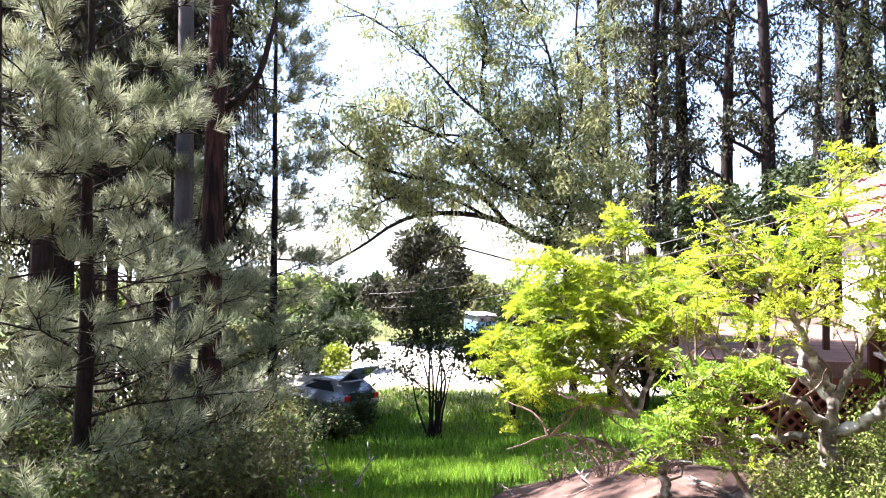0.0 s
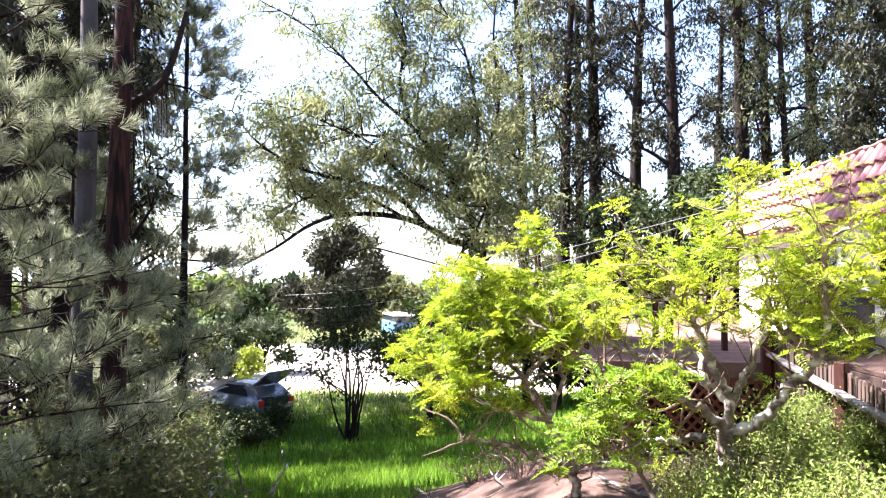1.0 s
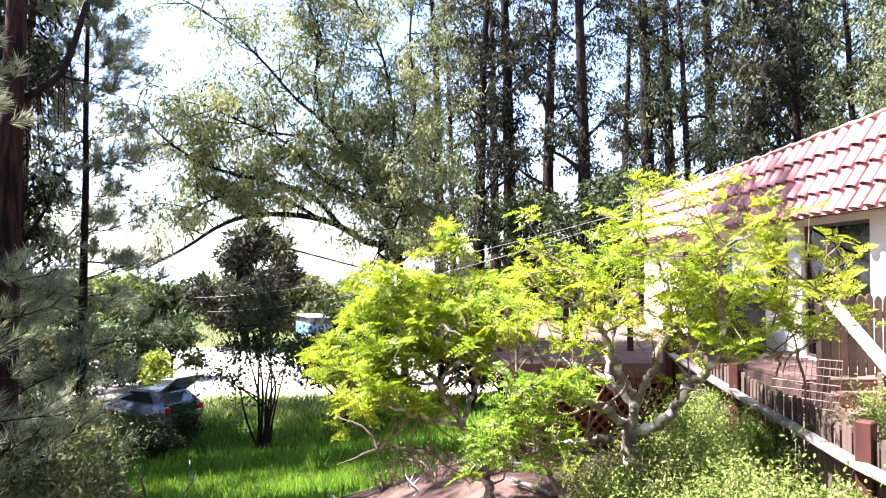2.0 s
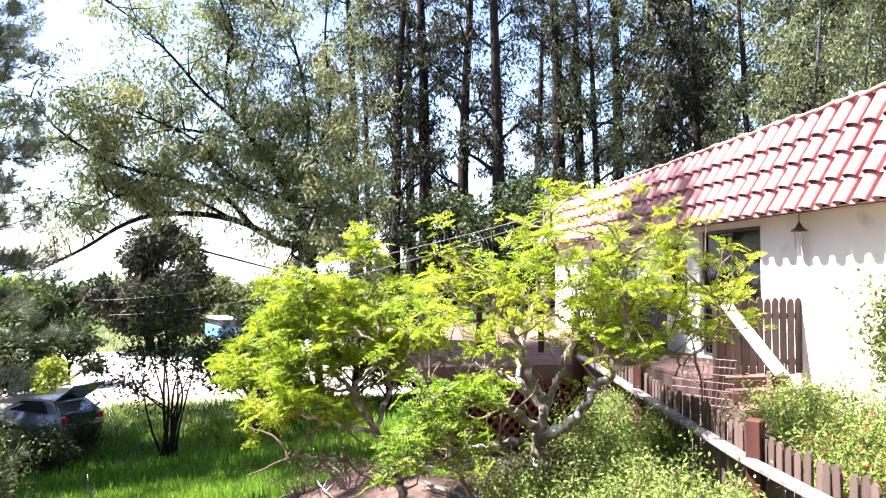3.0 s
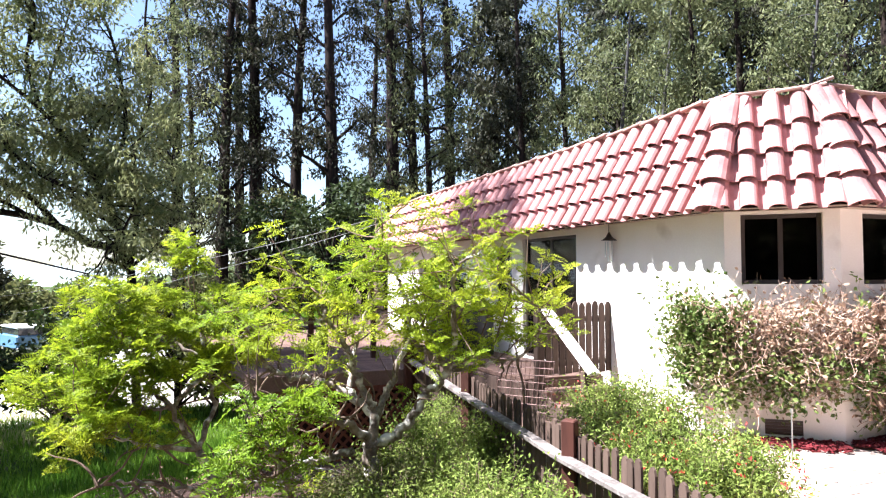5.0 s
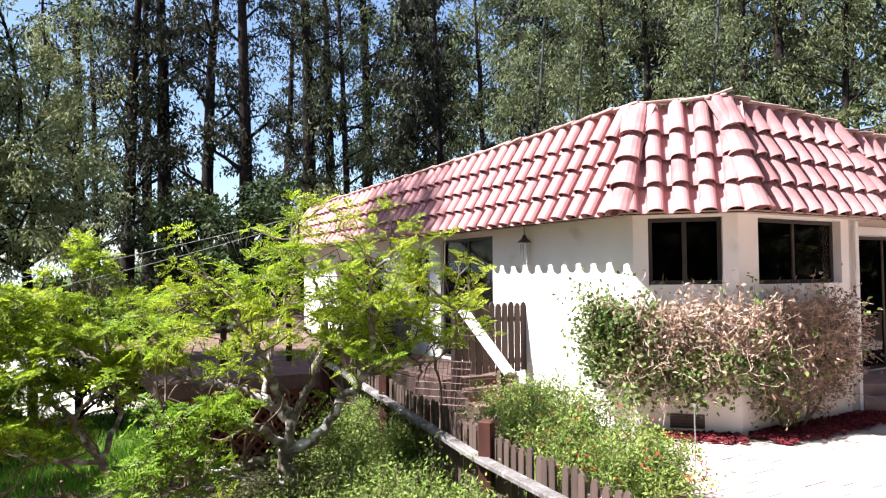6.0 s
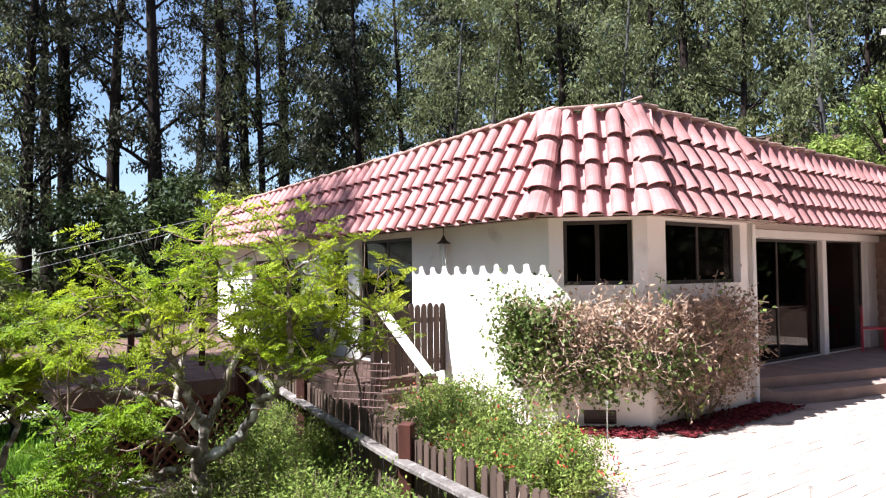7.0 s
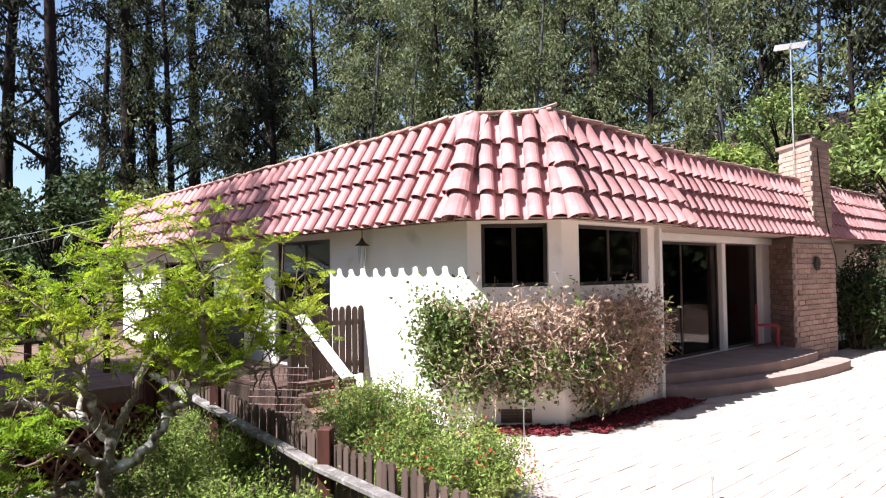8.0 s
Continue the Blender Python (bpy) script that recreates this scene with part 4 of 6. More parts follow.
def build_grove():
    rng = random.Random(21)
    protos = []
    spec = [
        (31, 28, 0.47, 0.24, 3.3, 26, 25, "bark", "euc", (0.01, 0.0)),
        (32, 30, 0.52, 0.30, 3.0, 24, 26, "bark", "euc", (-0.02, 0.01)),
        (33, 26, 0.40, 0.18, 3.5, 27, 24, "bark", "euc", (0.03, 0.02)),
        (34, 24, 0.25, 0.12, 3.8, 36, 24, "bark", "euc_pale", (-0.04, 0.02)),
        (35, 20, 0.20, 0.08, 3.6, 36, 24, "smooth_bark", "euc_pale", (0.08, 0.0)),
    ]
    first = [(16.5, 43), (19.2, 46), (22.1, 40), (33.3, 42), (48.0, 45)]
    for (seed, h, r, st, sp, li, per, bk, lf, ln), (az, rg) in zip(spec, first):
        p = polar(az, rg)
        protos.append(gum_tree(seed, h, r, st, sp, li, per, bk, lf, ln, at=pose(p.x, p.y, ground_z(p.x, p.y) - 0.1)))
    # trunks whose bearings are known
    for az, r, k in ((14.6, 45, 3), (13.4, 47, 0), (18.0, 52, 2), (28.0, 58, 2), (25.2, 39, 0), (30.2, 44, 1), (31.8, 47, 0), (34.8, 48, 1), 
                     (41.0, 50, 2), (44.5, 52, 3), (51.0, 50, 4), (54.5, 48, 3), (57.5, 52, 2), (61.6, 46, 4), (64.5, 50, 3), (67.2, 55, 2), (71.0, 48, 3), (76.8, 46, 4)):
        gum_at(protos[k], az, r, rng.uniform(0, 360), rng.uniform(0.9, 1.12))
    # the wood behind them, its sprays broader
    far = []
    for seed, h, st, sp, az, rg in ((36, 27, 0.10, 4.6, 38.5, 66), (37, 24, 0.06, 5.0, 59.5, 64)):
        p = polar(az, rg)
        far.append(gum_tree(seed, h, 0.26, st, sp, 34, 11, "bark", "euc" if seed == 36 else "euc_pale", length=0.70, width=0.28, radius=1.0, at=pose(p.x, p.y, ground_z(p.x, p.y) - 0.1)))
    for i in range(28):
        az = 37 + 58 * (i + rng.random()) / 28
        gum_at(rng.choice(far), az, rng.uniform(62, 92), rng.uniform(0, 360), rng.uniform(0.85, 1.2))
    # wood on the downhill side, beyond the pines
    for i in range(18):
        az = -52 + 36 * (i + rng.random()) / 18
        gum_at(protos[rng.choice((0, 2, 2, 3))], az, rng.uniform(24, 50), rng.uniform(0, 360), rng.uniform(0.8, 1.1))
    # unseen wood added behind the camera, closing off sky light and bright reflections
    for i in range(16):
        az = 112 + 186 * (i + rng.random()) / 16
        gum_at(rng.choice(far), az, rng.uniform(15, 26) if az < 245 else rng.uniform(30, 44), rng.uniform(0, 360), rng.uniform(0.65, 0.9))
    return protos


gums = build_grove()


def arching_tree():
    """The leaning eucalyptus over the meadow: explicit limbs, pale hanging leaves."""
    rng = np.random.default_rng(77)
    foot = polar(10.6, 34.5)
    t = thing("arching_eucalyptus", "leaning eucalyptus with arching limbs and pale hanging foliage", "tree")
    wood, crown = Acc(), Acc()
    base = (foot.x, foot.y, ground_z(foot.x, foot.y) - 0.3)
    fork = sky_point(10.0, 1.2, 34.5)
    def S(x, y, r=34.5):
        return sky_point(math.degrees(math.atan2(x - 784, 1234)), math.degrees(math.atan2((486 - y), math.hypot(1234, x - 784))), r)
    limbs = [
        ([base, fork, S(940, 420), S(880, 388), S(810, 376), S(740, 380), S(690, 400), S(640, 435), S(585, 466)], 0.21),
        ([fork, S(965, 350), S(925, 280), S(870, 215), S(815, 170), S(765, 115), S(705, 60), S(640, 20)], 0.13),
        ([fork, S(985, 390, 35), S(950, 320, 35), S(905, 270, 35), S(880, 190, 36), S(900, 90, 36), S(930, -40, 36)], 0.14),
        ([S(900, 398), S(850, 345), S(780, 320), S(720, 310), S(660, 290), S(600, 250), S(560, 200)], 0.14),
        ([S(860, 382), S(800, 350), S(745, 345), S(690, 350), S(650, 370)], 0.10),
        ([fork, S(1010, 380, 36), S(1005, 280, 36), S(1030, 170, 37), S(1020, 40, 37), S(1040, -120, 37)], 0.16),
        ([S(965, 350), S(900, 330, 33), S(850, 300, 33), S(800, 250, 33), S(720, 215, 33), S(660, 190, 33)], 0.10),
        ([S(925, 280), S(860, 250, 35), S(780, 235, 35), S(700, 255, 35), S(640, 250, 35)], 0.09),
        ([S(950, 320, 35), S(990, 250, 34), S(985, 160, 34), S(960, 60, 34), S(890, -60, 34)], 0.12),
        ([S(870, 215), S(850, 140, 35), S(860, 60, 35), S(820, -30, 35), S(790, -110, 35)], 0.10),
        ([fork, S(1040, 425, 36), S(1075, 365, 36), S(1065, 290, 36), S(1080, 200, 36)], 0.08),
        ([fork, S(965, 440, 33), S(990, 400, 33), S(1010, 340, 33), S(1000, 260, 33)], 0.08),
        ([S(985, 390, 35), S(940, 370, 34), S(915, 330, 34), S(940, 250, 34), S(970, 190, 34)], 0.07),
        ([S(760, 450, 30), S(800, 435, 30), S(850, 445, 30), S(900, 458, 30), S(940, 468, 30)], 0.04),
    ]
    centres = []
    for j, (pts, r) in enumerate(limbs):
        p = spline(pts, 26)
        wood.tube(p, np.linspace(r, 0.03 if j else 0.05, 26), 8)
        if j == len(limbs) - 1:
            continue
        begin = 12 if j == 0 else 6
        for i in range(begin, 26):
            for _ in range(2 if j else 1):
                up = 0.5 if j else 0.9
                e = wander(rng, p[i], rng.normal(0, 1, 3) + np.array((-0.3, 0, up)), rng.uniform(1.2, 3.0), 4, 0.25, -0.03)
                wood.tube(e, np.linspace(min(0.035, r * 0.4), 0.006, 5), 4)
                centres += [e[2], e[3], e[4]]
    gum_clumps(rng, crown, centres, 0.72, 38, 0.30, 0.085, 0.7)
    part("trunk", wood, M["bark"], t, "", True)
    part("crown", crown, M["arch_leaf"], t)


arching_tree()


def pine_tree(name, seed, foot, h, r, first, reach, whorls, tufts, needle, lean=(0, 0), label="", dens=75, top_reach=0.35, keep=None):
    """A long-needled pine: whorls of drooping branches with brush-like needle tufts."""
    rng = np.random.default_rng(seed)
    t = thing(name, label, "tree", pose(foot.x, foot.y, ground_z(foot.x, foot.y) - 0.1))
    k = np.linspace(0, 1, 12)
    path = np.stack([lean[0] * h * k, lean[1] * h * k, h * k - 0.3], 1) + np.cumsum(rng.normal(0, 0.02, (12, 3)), 0)
    wood, crown = Acc(), Acc()
    wood.tube(path, r * (1 - 0.85 * k), 8)
    for w in range(whorls):
        s = first + (0.98 - first) * w / whorls
        a = np.array([np.interp(s, k, path[:, j]) for j in range(3)])
        for b in range(rng.integers(3, 6)):
            th = rng.uniform(0, 2 * np.pi)
            if keep is not None and not keep(th, s, rng):
                continue
            rc = reach * (1 - (1 - top_reach) * s) * rng.uniform(0.6, 1.1)
            br = wander(rng, a + rng.normal(0, 0.1, 3), (math.cos(th), math.sin(th), rng.uniform(-0.1, 0.25)), rc, 6, 0.10, 0.015)
            wood.tube(br, np.linspace(max(0.012, r * 0.2 * (1 - s)), 0.007, 7), 5)
            tips = []
            for _ in range(tufts):
                i = rng.integers(2, 7)
                d = (br[i] - br[i - 1]) + rng.normal(0, 0.25 * rc / 3, 3) + np.array((0, 0, 0.30))
                e = wander(rng, br[i], d, rng.uniform(0.28, 0.55) * (1 if needle < 0.25 else 1.8), 3, 0.15, 0.05)
                wood.tube(e, np.linspace(0.009, 0.005, 4), 3)
                tips.append(e)
            for e in tips:
                m = dens
                u = rng.random(m)
                base = e[1] + (e[3] - e[1]) * u[:, None]
                ax = (e[3] - e[1]) / (np.linalg.norm(e[3] - e[1]) + 1e-9)
                way = rng.normal(size=(m, 3))
                way -= (way @ ax)[:, None] * ax
                way /= np.linalg.norm(way, axis=1, keepdims=True)
                way = way * rng.uniform(0.5, 1.0, (m, 1)) + ax * rng.uniform(0.5, 1.1, (m, 1))
                crown.leaves(base, way, needle * rng.uniform(0.7, 1.2, m), 0.010 if needle < 0.25 else 0.03, rng=rng)
    part("trunk", wood, M["bark"], t, "", True)
    part("crown", crown, M["pine"], t)
    return t


pine_tree("pine_tree", 5, polar(-27.0, 12.0), 10.2, 0.15, 0.02, 3.3, 18, 9, 0.245, label="long-needled pine with pale grey-green needle tufts")
pine_tree("pine_tree", 6, polar(-21.5, 15.5), 7.5, 0.12, 0.03, 2.8, 13, 9, 0.245, label="young long-needled pine with pale grey-green needle tufts")
pine_tree("pine_tree", 9, polar(-33.0, 10.0), 9.0, 0.13, 0.02, 3.0, 15, 9, 0.245, label="long-needled pine with pale grey-green needle tufts")
pine_tree("slender_pine", 7, polar(-13.6, 30.0), 22, 0.20, 0.10, 3.3, 30, 11, 0.30, label="slender open-branched pine standing on the meadow edge", dens=40)


def trunk_tree(az, r, radius, bark, label, lean, seed, peel=False, start=0.62, spread=2.6, limbs=20):
    """One of the tall trunks near the camera, its crown high above."""
    p = polar(az, r)
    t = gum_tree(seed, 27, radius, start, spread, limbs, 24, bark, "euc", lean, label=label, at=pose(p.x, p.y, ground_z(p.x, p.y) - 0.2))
    if peel:
        rng = np.random.default_rng(seed + 1)
        a = Acc()
        for i in range(46):
            z = rng.uniform(3.0, 15)
            th = rng.uniform(0, 2 * np.pi)
            rr = radius * (1 - 0.86 * z / 27) * 1.02
            q = np.array((lean[0] * z + rr * math.cos(th), lean[1] * z + rr * math.sin(th), z))
            ln = rng.uniform(0.5, 2.4)
            e = np.array([q, q + (0.05 * math.cos(th), 0.05 * math.sin(th), -ln * 0.4), q + (rng.uniform(0.0, 0.22) * math.cos(th), 0.12 * math.sin(th), -ln)])
            a.tube(spline(e, 6), np.linspace(0.022, 0.006, 6), 4)
        lb = Acc()
        q0 = np.array((lean[0] * 7.4, lean[1] * 7.4, 7.4))
        lp = spline([q0, q0 + (0.45, 0.0, 0.28), q0 + (0.8, 0.05, 0.75), q0 + (1.1, 0.1, 1.9)], 12)
        lb.tube(lp, np.linspace(0.085, 0.05, 12), 7)
        for k in (4, 6, 8):
            lb.tube(wander(rng, lp[k], rng.normal(0, 1, 3) + np.array((0.8, 0, -0.2)), 1.1, 6, 0.2), np.linspace(0.022, 0.006, 7), 5)
        part("limb", lb, M["bark"], t, "dark side limb", True)
        for i in range(26):
            q = lp[rng.integers(0, 8)] if i < 14 else q0 + (0.15, 0, rng.uniform(-2.2, 0.6))
            ln = rng.uniform(0.4, 1.6)
            a.tube(spline([q, q + (rng.uniform(-0.05, 0.1), 0, -ln * 0.5), q + (rng.uniform(-0.05, 0.15), 0, -ln)], 5), np.linspace(0.014, 0.004, 5), 4)
        part("bark_strip", a, M["peel"], t, "hanging strips of shed bark")
    return t


# both lean away from view so their unseen crowns throw shade where wanted
trunk_tree(-20.5, 14.5, 0.215, "smooth_bark", "tall eucalyptus with smooth grey bark", (-0.035, 0.10), 51)
trunk_tree(-18.4, 13.5, 0.225, "peel", "tall eucalyptus with peeling red-brown bark", (-0.025, 0.10), 52, True)
# places and low dense crowns chosen to cast shade bands over the meadow
trunk_tree(-23.0, 26.0, 0.22, "bark", "tall dark-barked eucalyptus among the pines", (0.0, 0.0), 53, start=0.28, spread=3.4, limbs=38)
trunk_tree(-30.0, 17.0, 0.26, "bark", "tall dark-barked eucalyptus among the pines", (0.0, 0.01), 54, start=0.34, spread=3.0, limbs=30)
trunk_tree(-25.4, 24.0, 0.20, "bark", "tall dark-barked eucalyptus among the pines", (0.01, 0.0), 55, start=0.24, spread=3.4, limbs=42)


def shrub(name, seed, at, size, stems, n_leaf, leaf, length, width, label, bark="twig", bare=0.15, category="shrub", stem_r=0.02, group=""):
    """A many-stemmed shrub: forking stems and small leaves near their ends, open and uneven."""
    rng = np.random.default_rng(seed)
    x, y, z = at
    t = thing(name, label, category, pose(x, y, z), group)
    wood, crown = Acc(), Acc()
    pts = []
    sx, sy, sz = size
    for i in range(stems):
        th = rng.uniform(0, 2 * np.pi)
        out = rng.uniform(0.15, 1.0)
        top = np.array((math.cos(th) * sx * out, math.sin(th) * sy * out, sz * math.sqrt(max(0.05, 1 - 0.75 * out * out)) * rng.uniform(0.75, 1.05)))
        root = np.array((math.cos(th) * 0.12 * sx, math.sin(th) * 0.12 * sy, -0.15))
        p = spline([root, root * 0.4 + top * 0.35 + rng.normal(0, 0.06 * sz, 3) + (0, 0, 0.12 * sz), top], 9)
        wood.tube(p, np.linspace(stem_r, stem_r * 0.25, 9), 4)
        for _ in range(5):
            j = rng.integers(min(8, max(3, int(9 * bare) + 1)), 9)
            e = wander(rng, p[j], rng.normal(0, 1, 3) + np.array((0, 0, 0.5)), sz * rng.uniform(0.15, 0.35), 4, 0.3)
            wood.tube(e[::2], np.linspace(stem_r * 0.35, stem_r * 0.12, 3), 3)
            pts.append((e, 1))
        pts.append((p[min(6, int(9 * bare) + 1):], 1))
    per = max(1, n_leaf // len(pts))
    for e, _ in pts:
        i = rng.integers(0, len(e) - 1, per)
        u = rng.random((per, 1))
        base = e[i] * (1 - u) + e[i + 1] * u + rng.normal(0, 0.035 * sz + 0.03, (per, 3))
        way = rng.normal(size=(per, 3)) + np.array((0, 0, 0.25))
        crown.leaves(base, way, length * rng.uniform(0.6, 1.3, per), width * rng.uniform(0.7, 1.2, per), rng=rng)
    part("trunk", wood, M[bark], t, "", True)
    part("foliage", crown, M[leaf], t)
    return t


def on_ground(az, r):
    p = polar(az, r)
    return (p.x, p.y, ground_z(p.x, p.y))


# small tree on the meadow, its crown thin and its stems bare
shrub("meadow_tree", 61, on_ground(-0.6, 24.0), (1.7, 1.7, 4.5), 12, 3000, "dark_leaf", 0.15, 0.085, "small many-stemmed tree with thin dark foliage on the grass", "bark", 0.78, "tree", 0.055)


def frond_tree(name, seed, limbs, fronds, leaf, label, spread=0.55, frond=0.24, bare_below=-9.0):
    """A locust-like tree: explicit pale limbs, fine straight twigs and tufts of feathery compound leaves at their ends."""
    rng = np.random.default_rng(seed)
    t = thing(name, label, "tree")
    twigs, crown = Acc(), Acc()
    sites = []
    for j, (pts, r0, r1) in enumerate(limbs):
        p = spline(pts, 6 * len(pts))
        n = len(p)
        p[1:-1] += rng.normal(0, 0.012, (n - 2, 3))
        radii = np.linspace(r0, r1, n) * (1 + 0.12 * np.sin(np.arange(n) * 1.7 + j))
        part("limb" if j else "trunk", Acc().tube(p, radii, 9), M["pale_bark"], t, "pale crooked limb, lichen and sun highlights in its colour" if j else "pale trunk, lichen and sun highlights in its colour", True)
        if r0 > 0.07:
            continue
        for i in range(n // 4, n):
            for _ in range(1 + (i % 2)):
                way = rng.normal(0, 0.75, 3) + (p[i] - p[i - 1]) * 6 + np.array((0, 0, 0.35))
                length = rng.uniform(0.25, 0.95) * spread * 1.5
                e = wander(rng, p[i], way, length, 6, 0.10, 0.035)
                if e[6][2] < bare_below and rng.random() > 0.12:
                    if rng.random() < 0.4:
                        twigs.tube(wander(rng, p[i], e[6] - e[0], rng.uniform(0.2, 0.6), 6, 0.22), np.linspace(0.015, 0.004, 7), 5)
                    continue
                if rng.random() < 0.62:
                    twigs.tube(e, np.linspace(0.008, 0.003, 7), 4)
                    sites.append(e[6])
                    for q in (3, 4):
                        if rng.random() < 0.55:
                            g = wander(rng, e[q], (e[q] - e[q - 1]) * 4 / length + rng.normal(0, 0.6, 3), length * rng.uniform(0.25, 0.5), 3, 0.10)
                            twigs.tube(g, np.linspace(0.005, 0.003, 4), 3)
                            sites.append(g[3])
    per = max(3, round(fronds / len(sites)))
    for c in sites:
        turn = rng.uniform(0, 2 * np.pi)
        count = rng.integers(max(2, per - 2), per + 3)
        for q in range(count):
            th = turn + 2 * np.pi * q / count + rng.normal(0, 0.35)
            d = np.array((math.cos(th), math.sin(th), rng.uniform(-0.3, 1.3)))
            d /= np.linalg.norm(d)
            base = c + rng.normal(0, 0.018, 3)
            ln = frond * rng.uniform(0.55, 1.2)
            k = 8
            u = np.linspace(0.15, 1.0, k)
            spine = base + d * (u * ln)[:, None] + np.array((0, 0, -0.30)) * (u ** 2 * ln)[:, None]
            nrm = rng.normal(0, 0.5, 3) + np.array((-0.35, -0.1, 0.9))
            side = np.cross(d, nrm)
            side /= np.linalg.norm(side) + 1e-9
            flat = np.cross(side, d)
            lw = np.sin(np.clip(u, 0.12, 0.9) * math.pi) * 0.5 + 0.5
            for sg in (1, -1):
                way = np.tile(side * sg + d * 0.6, (k, 1)) + rng.normal(0, 0.15, (k, 3))
                crown.leaves(spine, way, ln * 0.27 * lw, ln * 0.085, np.tile(flat, (k, 1)) + rng.normal(0, 0.25, (k, 3)))
            crown.leaves(spine[-1:], [d + np.array((0, 0, -0.4))], ln * 0.22, ln * 0.08, np.array([flat]))
    tagged(part("twig_mass", twigs, M["twig"], t), kind="stuff")
    part("foliage", crown, M[leaf], t)
    return t


MAIN_LIMBS = [
    ([(3.21, 5.66, -0.74), (3.18, 5.68, -0.33), (3.13, 5.65, -0.06), (3.08, 5.62, 0.21)], 0.080, 0.068),
    ([(3.08, 5.62, 0.21), (3.26, 5.52, 0.27), (3.42, 5.42, 0.46), (3.53, 5.36, 0.67), (3.69, 5.25, 0.86), (3.58, 5.32, 0.98), (3.45, 5.40, 1.09), (3.39, 5.44, 1.26), (3.35, 5.46, 1.54)], 0.052, 0.018),
    ([(3.69, 5.25, 0.86), (3.68, 5.13, 1.19), (3.60, 5.07, 1.50), (3.59, 4.95, 1.80), (3.71, 4.74, 1.94)], 0.030, 0.010),
    ([(3.08, 5.62, 0.21), (2.90, 5.60, 0.39), (2.68, 5.60, 0.52), (2.41, 5.60, 0.68), (2.18, 5.59, 0.69), (1.86, 5.59, 0.78)], 0.042, 0.014),
    ([(3.08, 5.62, 0.21), (3.11, 5.60, 0.47), (3.05, 5.64, 0.65), (2.95, 5.69, 0.90), (2.86, 5.73, 1.13), (2.74, 5.79, 1.32), (2.67, 5.82, 1.55), (2.48, 5.90, 1.75)], 0.045, 0.012),
    ([(3.11, 5.60, 0.47), (3.03, 5.98, 0.64), (2.87, 6.28, 0.72), (2.66, 6.47, 0.75), (2.49, 6.65, 0.86), (2.41, 6.78, 1.08), (2.25, 6.83, 1.42)], 0.045, 0.012),
    ([(3.08, 5.62, 0.21), (3.27, 5.74, 0.53), (3.40, 5.78, 0.73), (3.58, 5.79, 1.10), (3.75, 5.68, 1.23), (3.89, 5.59, 1.42), (3.84, 5.63, 1.70), (3.77, 5.67, 2.03)], 0.040, 0.010),
    ([(3.69, 5.25, 0.86), (4.01, 5.14, 0.91), (4.23, 4.96, 0.96), (4.37, 4.85, 1.13), (4.46, 4.76, 1.34)], 0.018, 0.006),
    ([(3.89, 5.59, 1.42), (4.02, 5.38, 1.45), (4.17, 5.14, 1.37), (4.25, 4.94, 1.44)], 0.018, 0.006),
    ([(3.35, 5.46, 1.54), (3.26, 5.52, 1.80), (3.13, 5.59, 2.01), (3.15, 5.58, 2.17)], 0.018, 0.006),
    ([(3.59, 4.95, 1.80), (3.81, 4.79, 1.75), (4.03, 4.61, 1.55), (4.14, 4.51, 1.45)], 0.014, 0.006),
    ([(2.86, 5.51, 0.21), (2.59, 5.52, 0.17), (2.33, 5.53, 0.16), (2.12, 5.50, 0.03)], 0.035, 0.010),
    ([(2.74, 5.79, 1.32), (2.61, 5.95, 1.34), (2.46, 6.12, 1.44), (2.30, 6.29, 1.65)], 0.020, 0.006),
    ([(3.03, 5.98, 0.64), (3.22, 6.22, 0.97), (3.36, 6.26, 1.30), (3.46, 6.32, 1.64), (3.44, 6.33, 1.99)], 0.025, 0.006),
]
SECOND_LIMBS = [
    ([(2.22, 6.95, -0.72), (2.17, 6.96, -0.44), (1.94, 7.03, 0.03)], 0.050, 0.040),
    ([(1.94, 7.03, 0.03), (1.69, 7.09, 0.44), (1.44, 7.14, 0.79), (1.27, 7.17, 1.08), (1.11, 7.20, 1.26)], 0.032, 0.008),
    ([(1.94, 7.03, 0.03), (2.12, 7.19, 0.46), (2.08, 7.30, 0.86), (2.04, 7.41, 1.28), (1.95, 7.44, 1.59)], 0.030, 0.008),
    ([(1.94, 7.03, 0.03), (1.49, 6.83, 0.17), (1.11, 6.79, 0.31), (0.87, 6.73, 0.45)], 0.026, 0.008),
    ([(2.17, 6.96, -0.44), (1.71, 6.78, -0.23), (1.25, 6.67, -0.07), (0.99, 6.61, -0.06)], 0.024, 0.008),
    ([(1.69, 7.09, 0.44), (2.07, 7.30, 0.74), (2.48, 7.39, 1.09), (2.69, 7.42, 1.46)], 0.024, 0.008),
    ([(1.69, 7.09, 0.44), (1.32, 7.06, 0.53), (1.03, 7.01, 0.77), (0.88, 7.03, 0.83)], 0.020, 0.006),
    ([(2.08, 7.30, 0.86), (1.77, 7.58, 1.10), (1.61, 7.72, 1.34), (1.43, 7.75, 1.40)], 0.020, 0.006),
]
LOW_LIMBS = [
    ([(2.42, 5.38, -0.42), (2.23, 5.35, -0.02), (2.07, 5.31, 0.29), (1.93, 5.25, 0.53), (1.80, 5.30, 0.71)], 0.026, 0.008),
    ([(2.23, 5.35, -0.02), (1.93, 5.25, 0.18), (1.73, 5.21, 0.34), (1.68, 5.23, 0.43)], 0.016, 0.006),
    ([(2.07, 5.31, 0.29), (2.21, 5.25, 0.56), (2.30, 5.21, 0.69)], 0.016, 0.006),
]
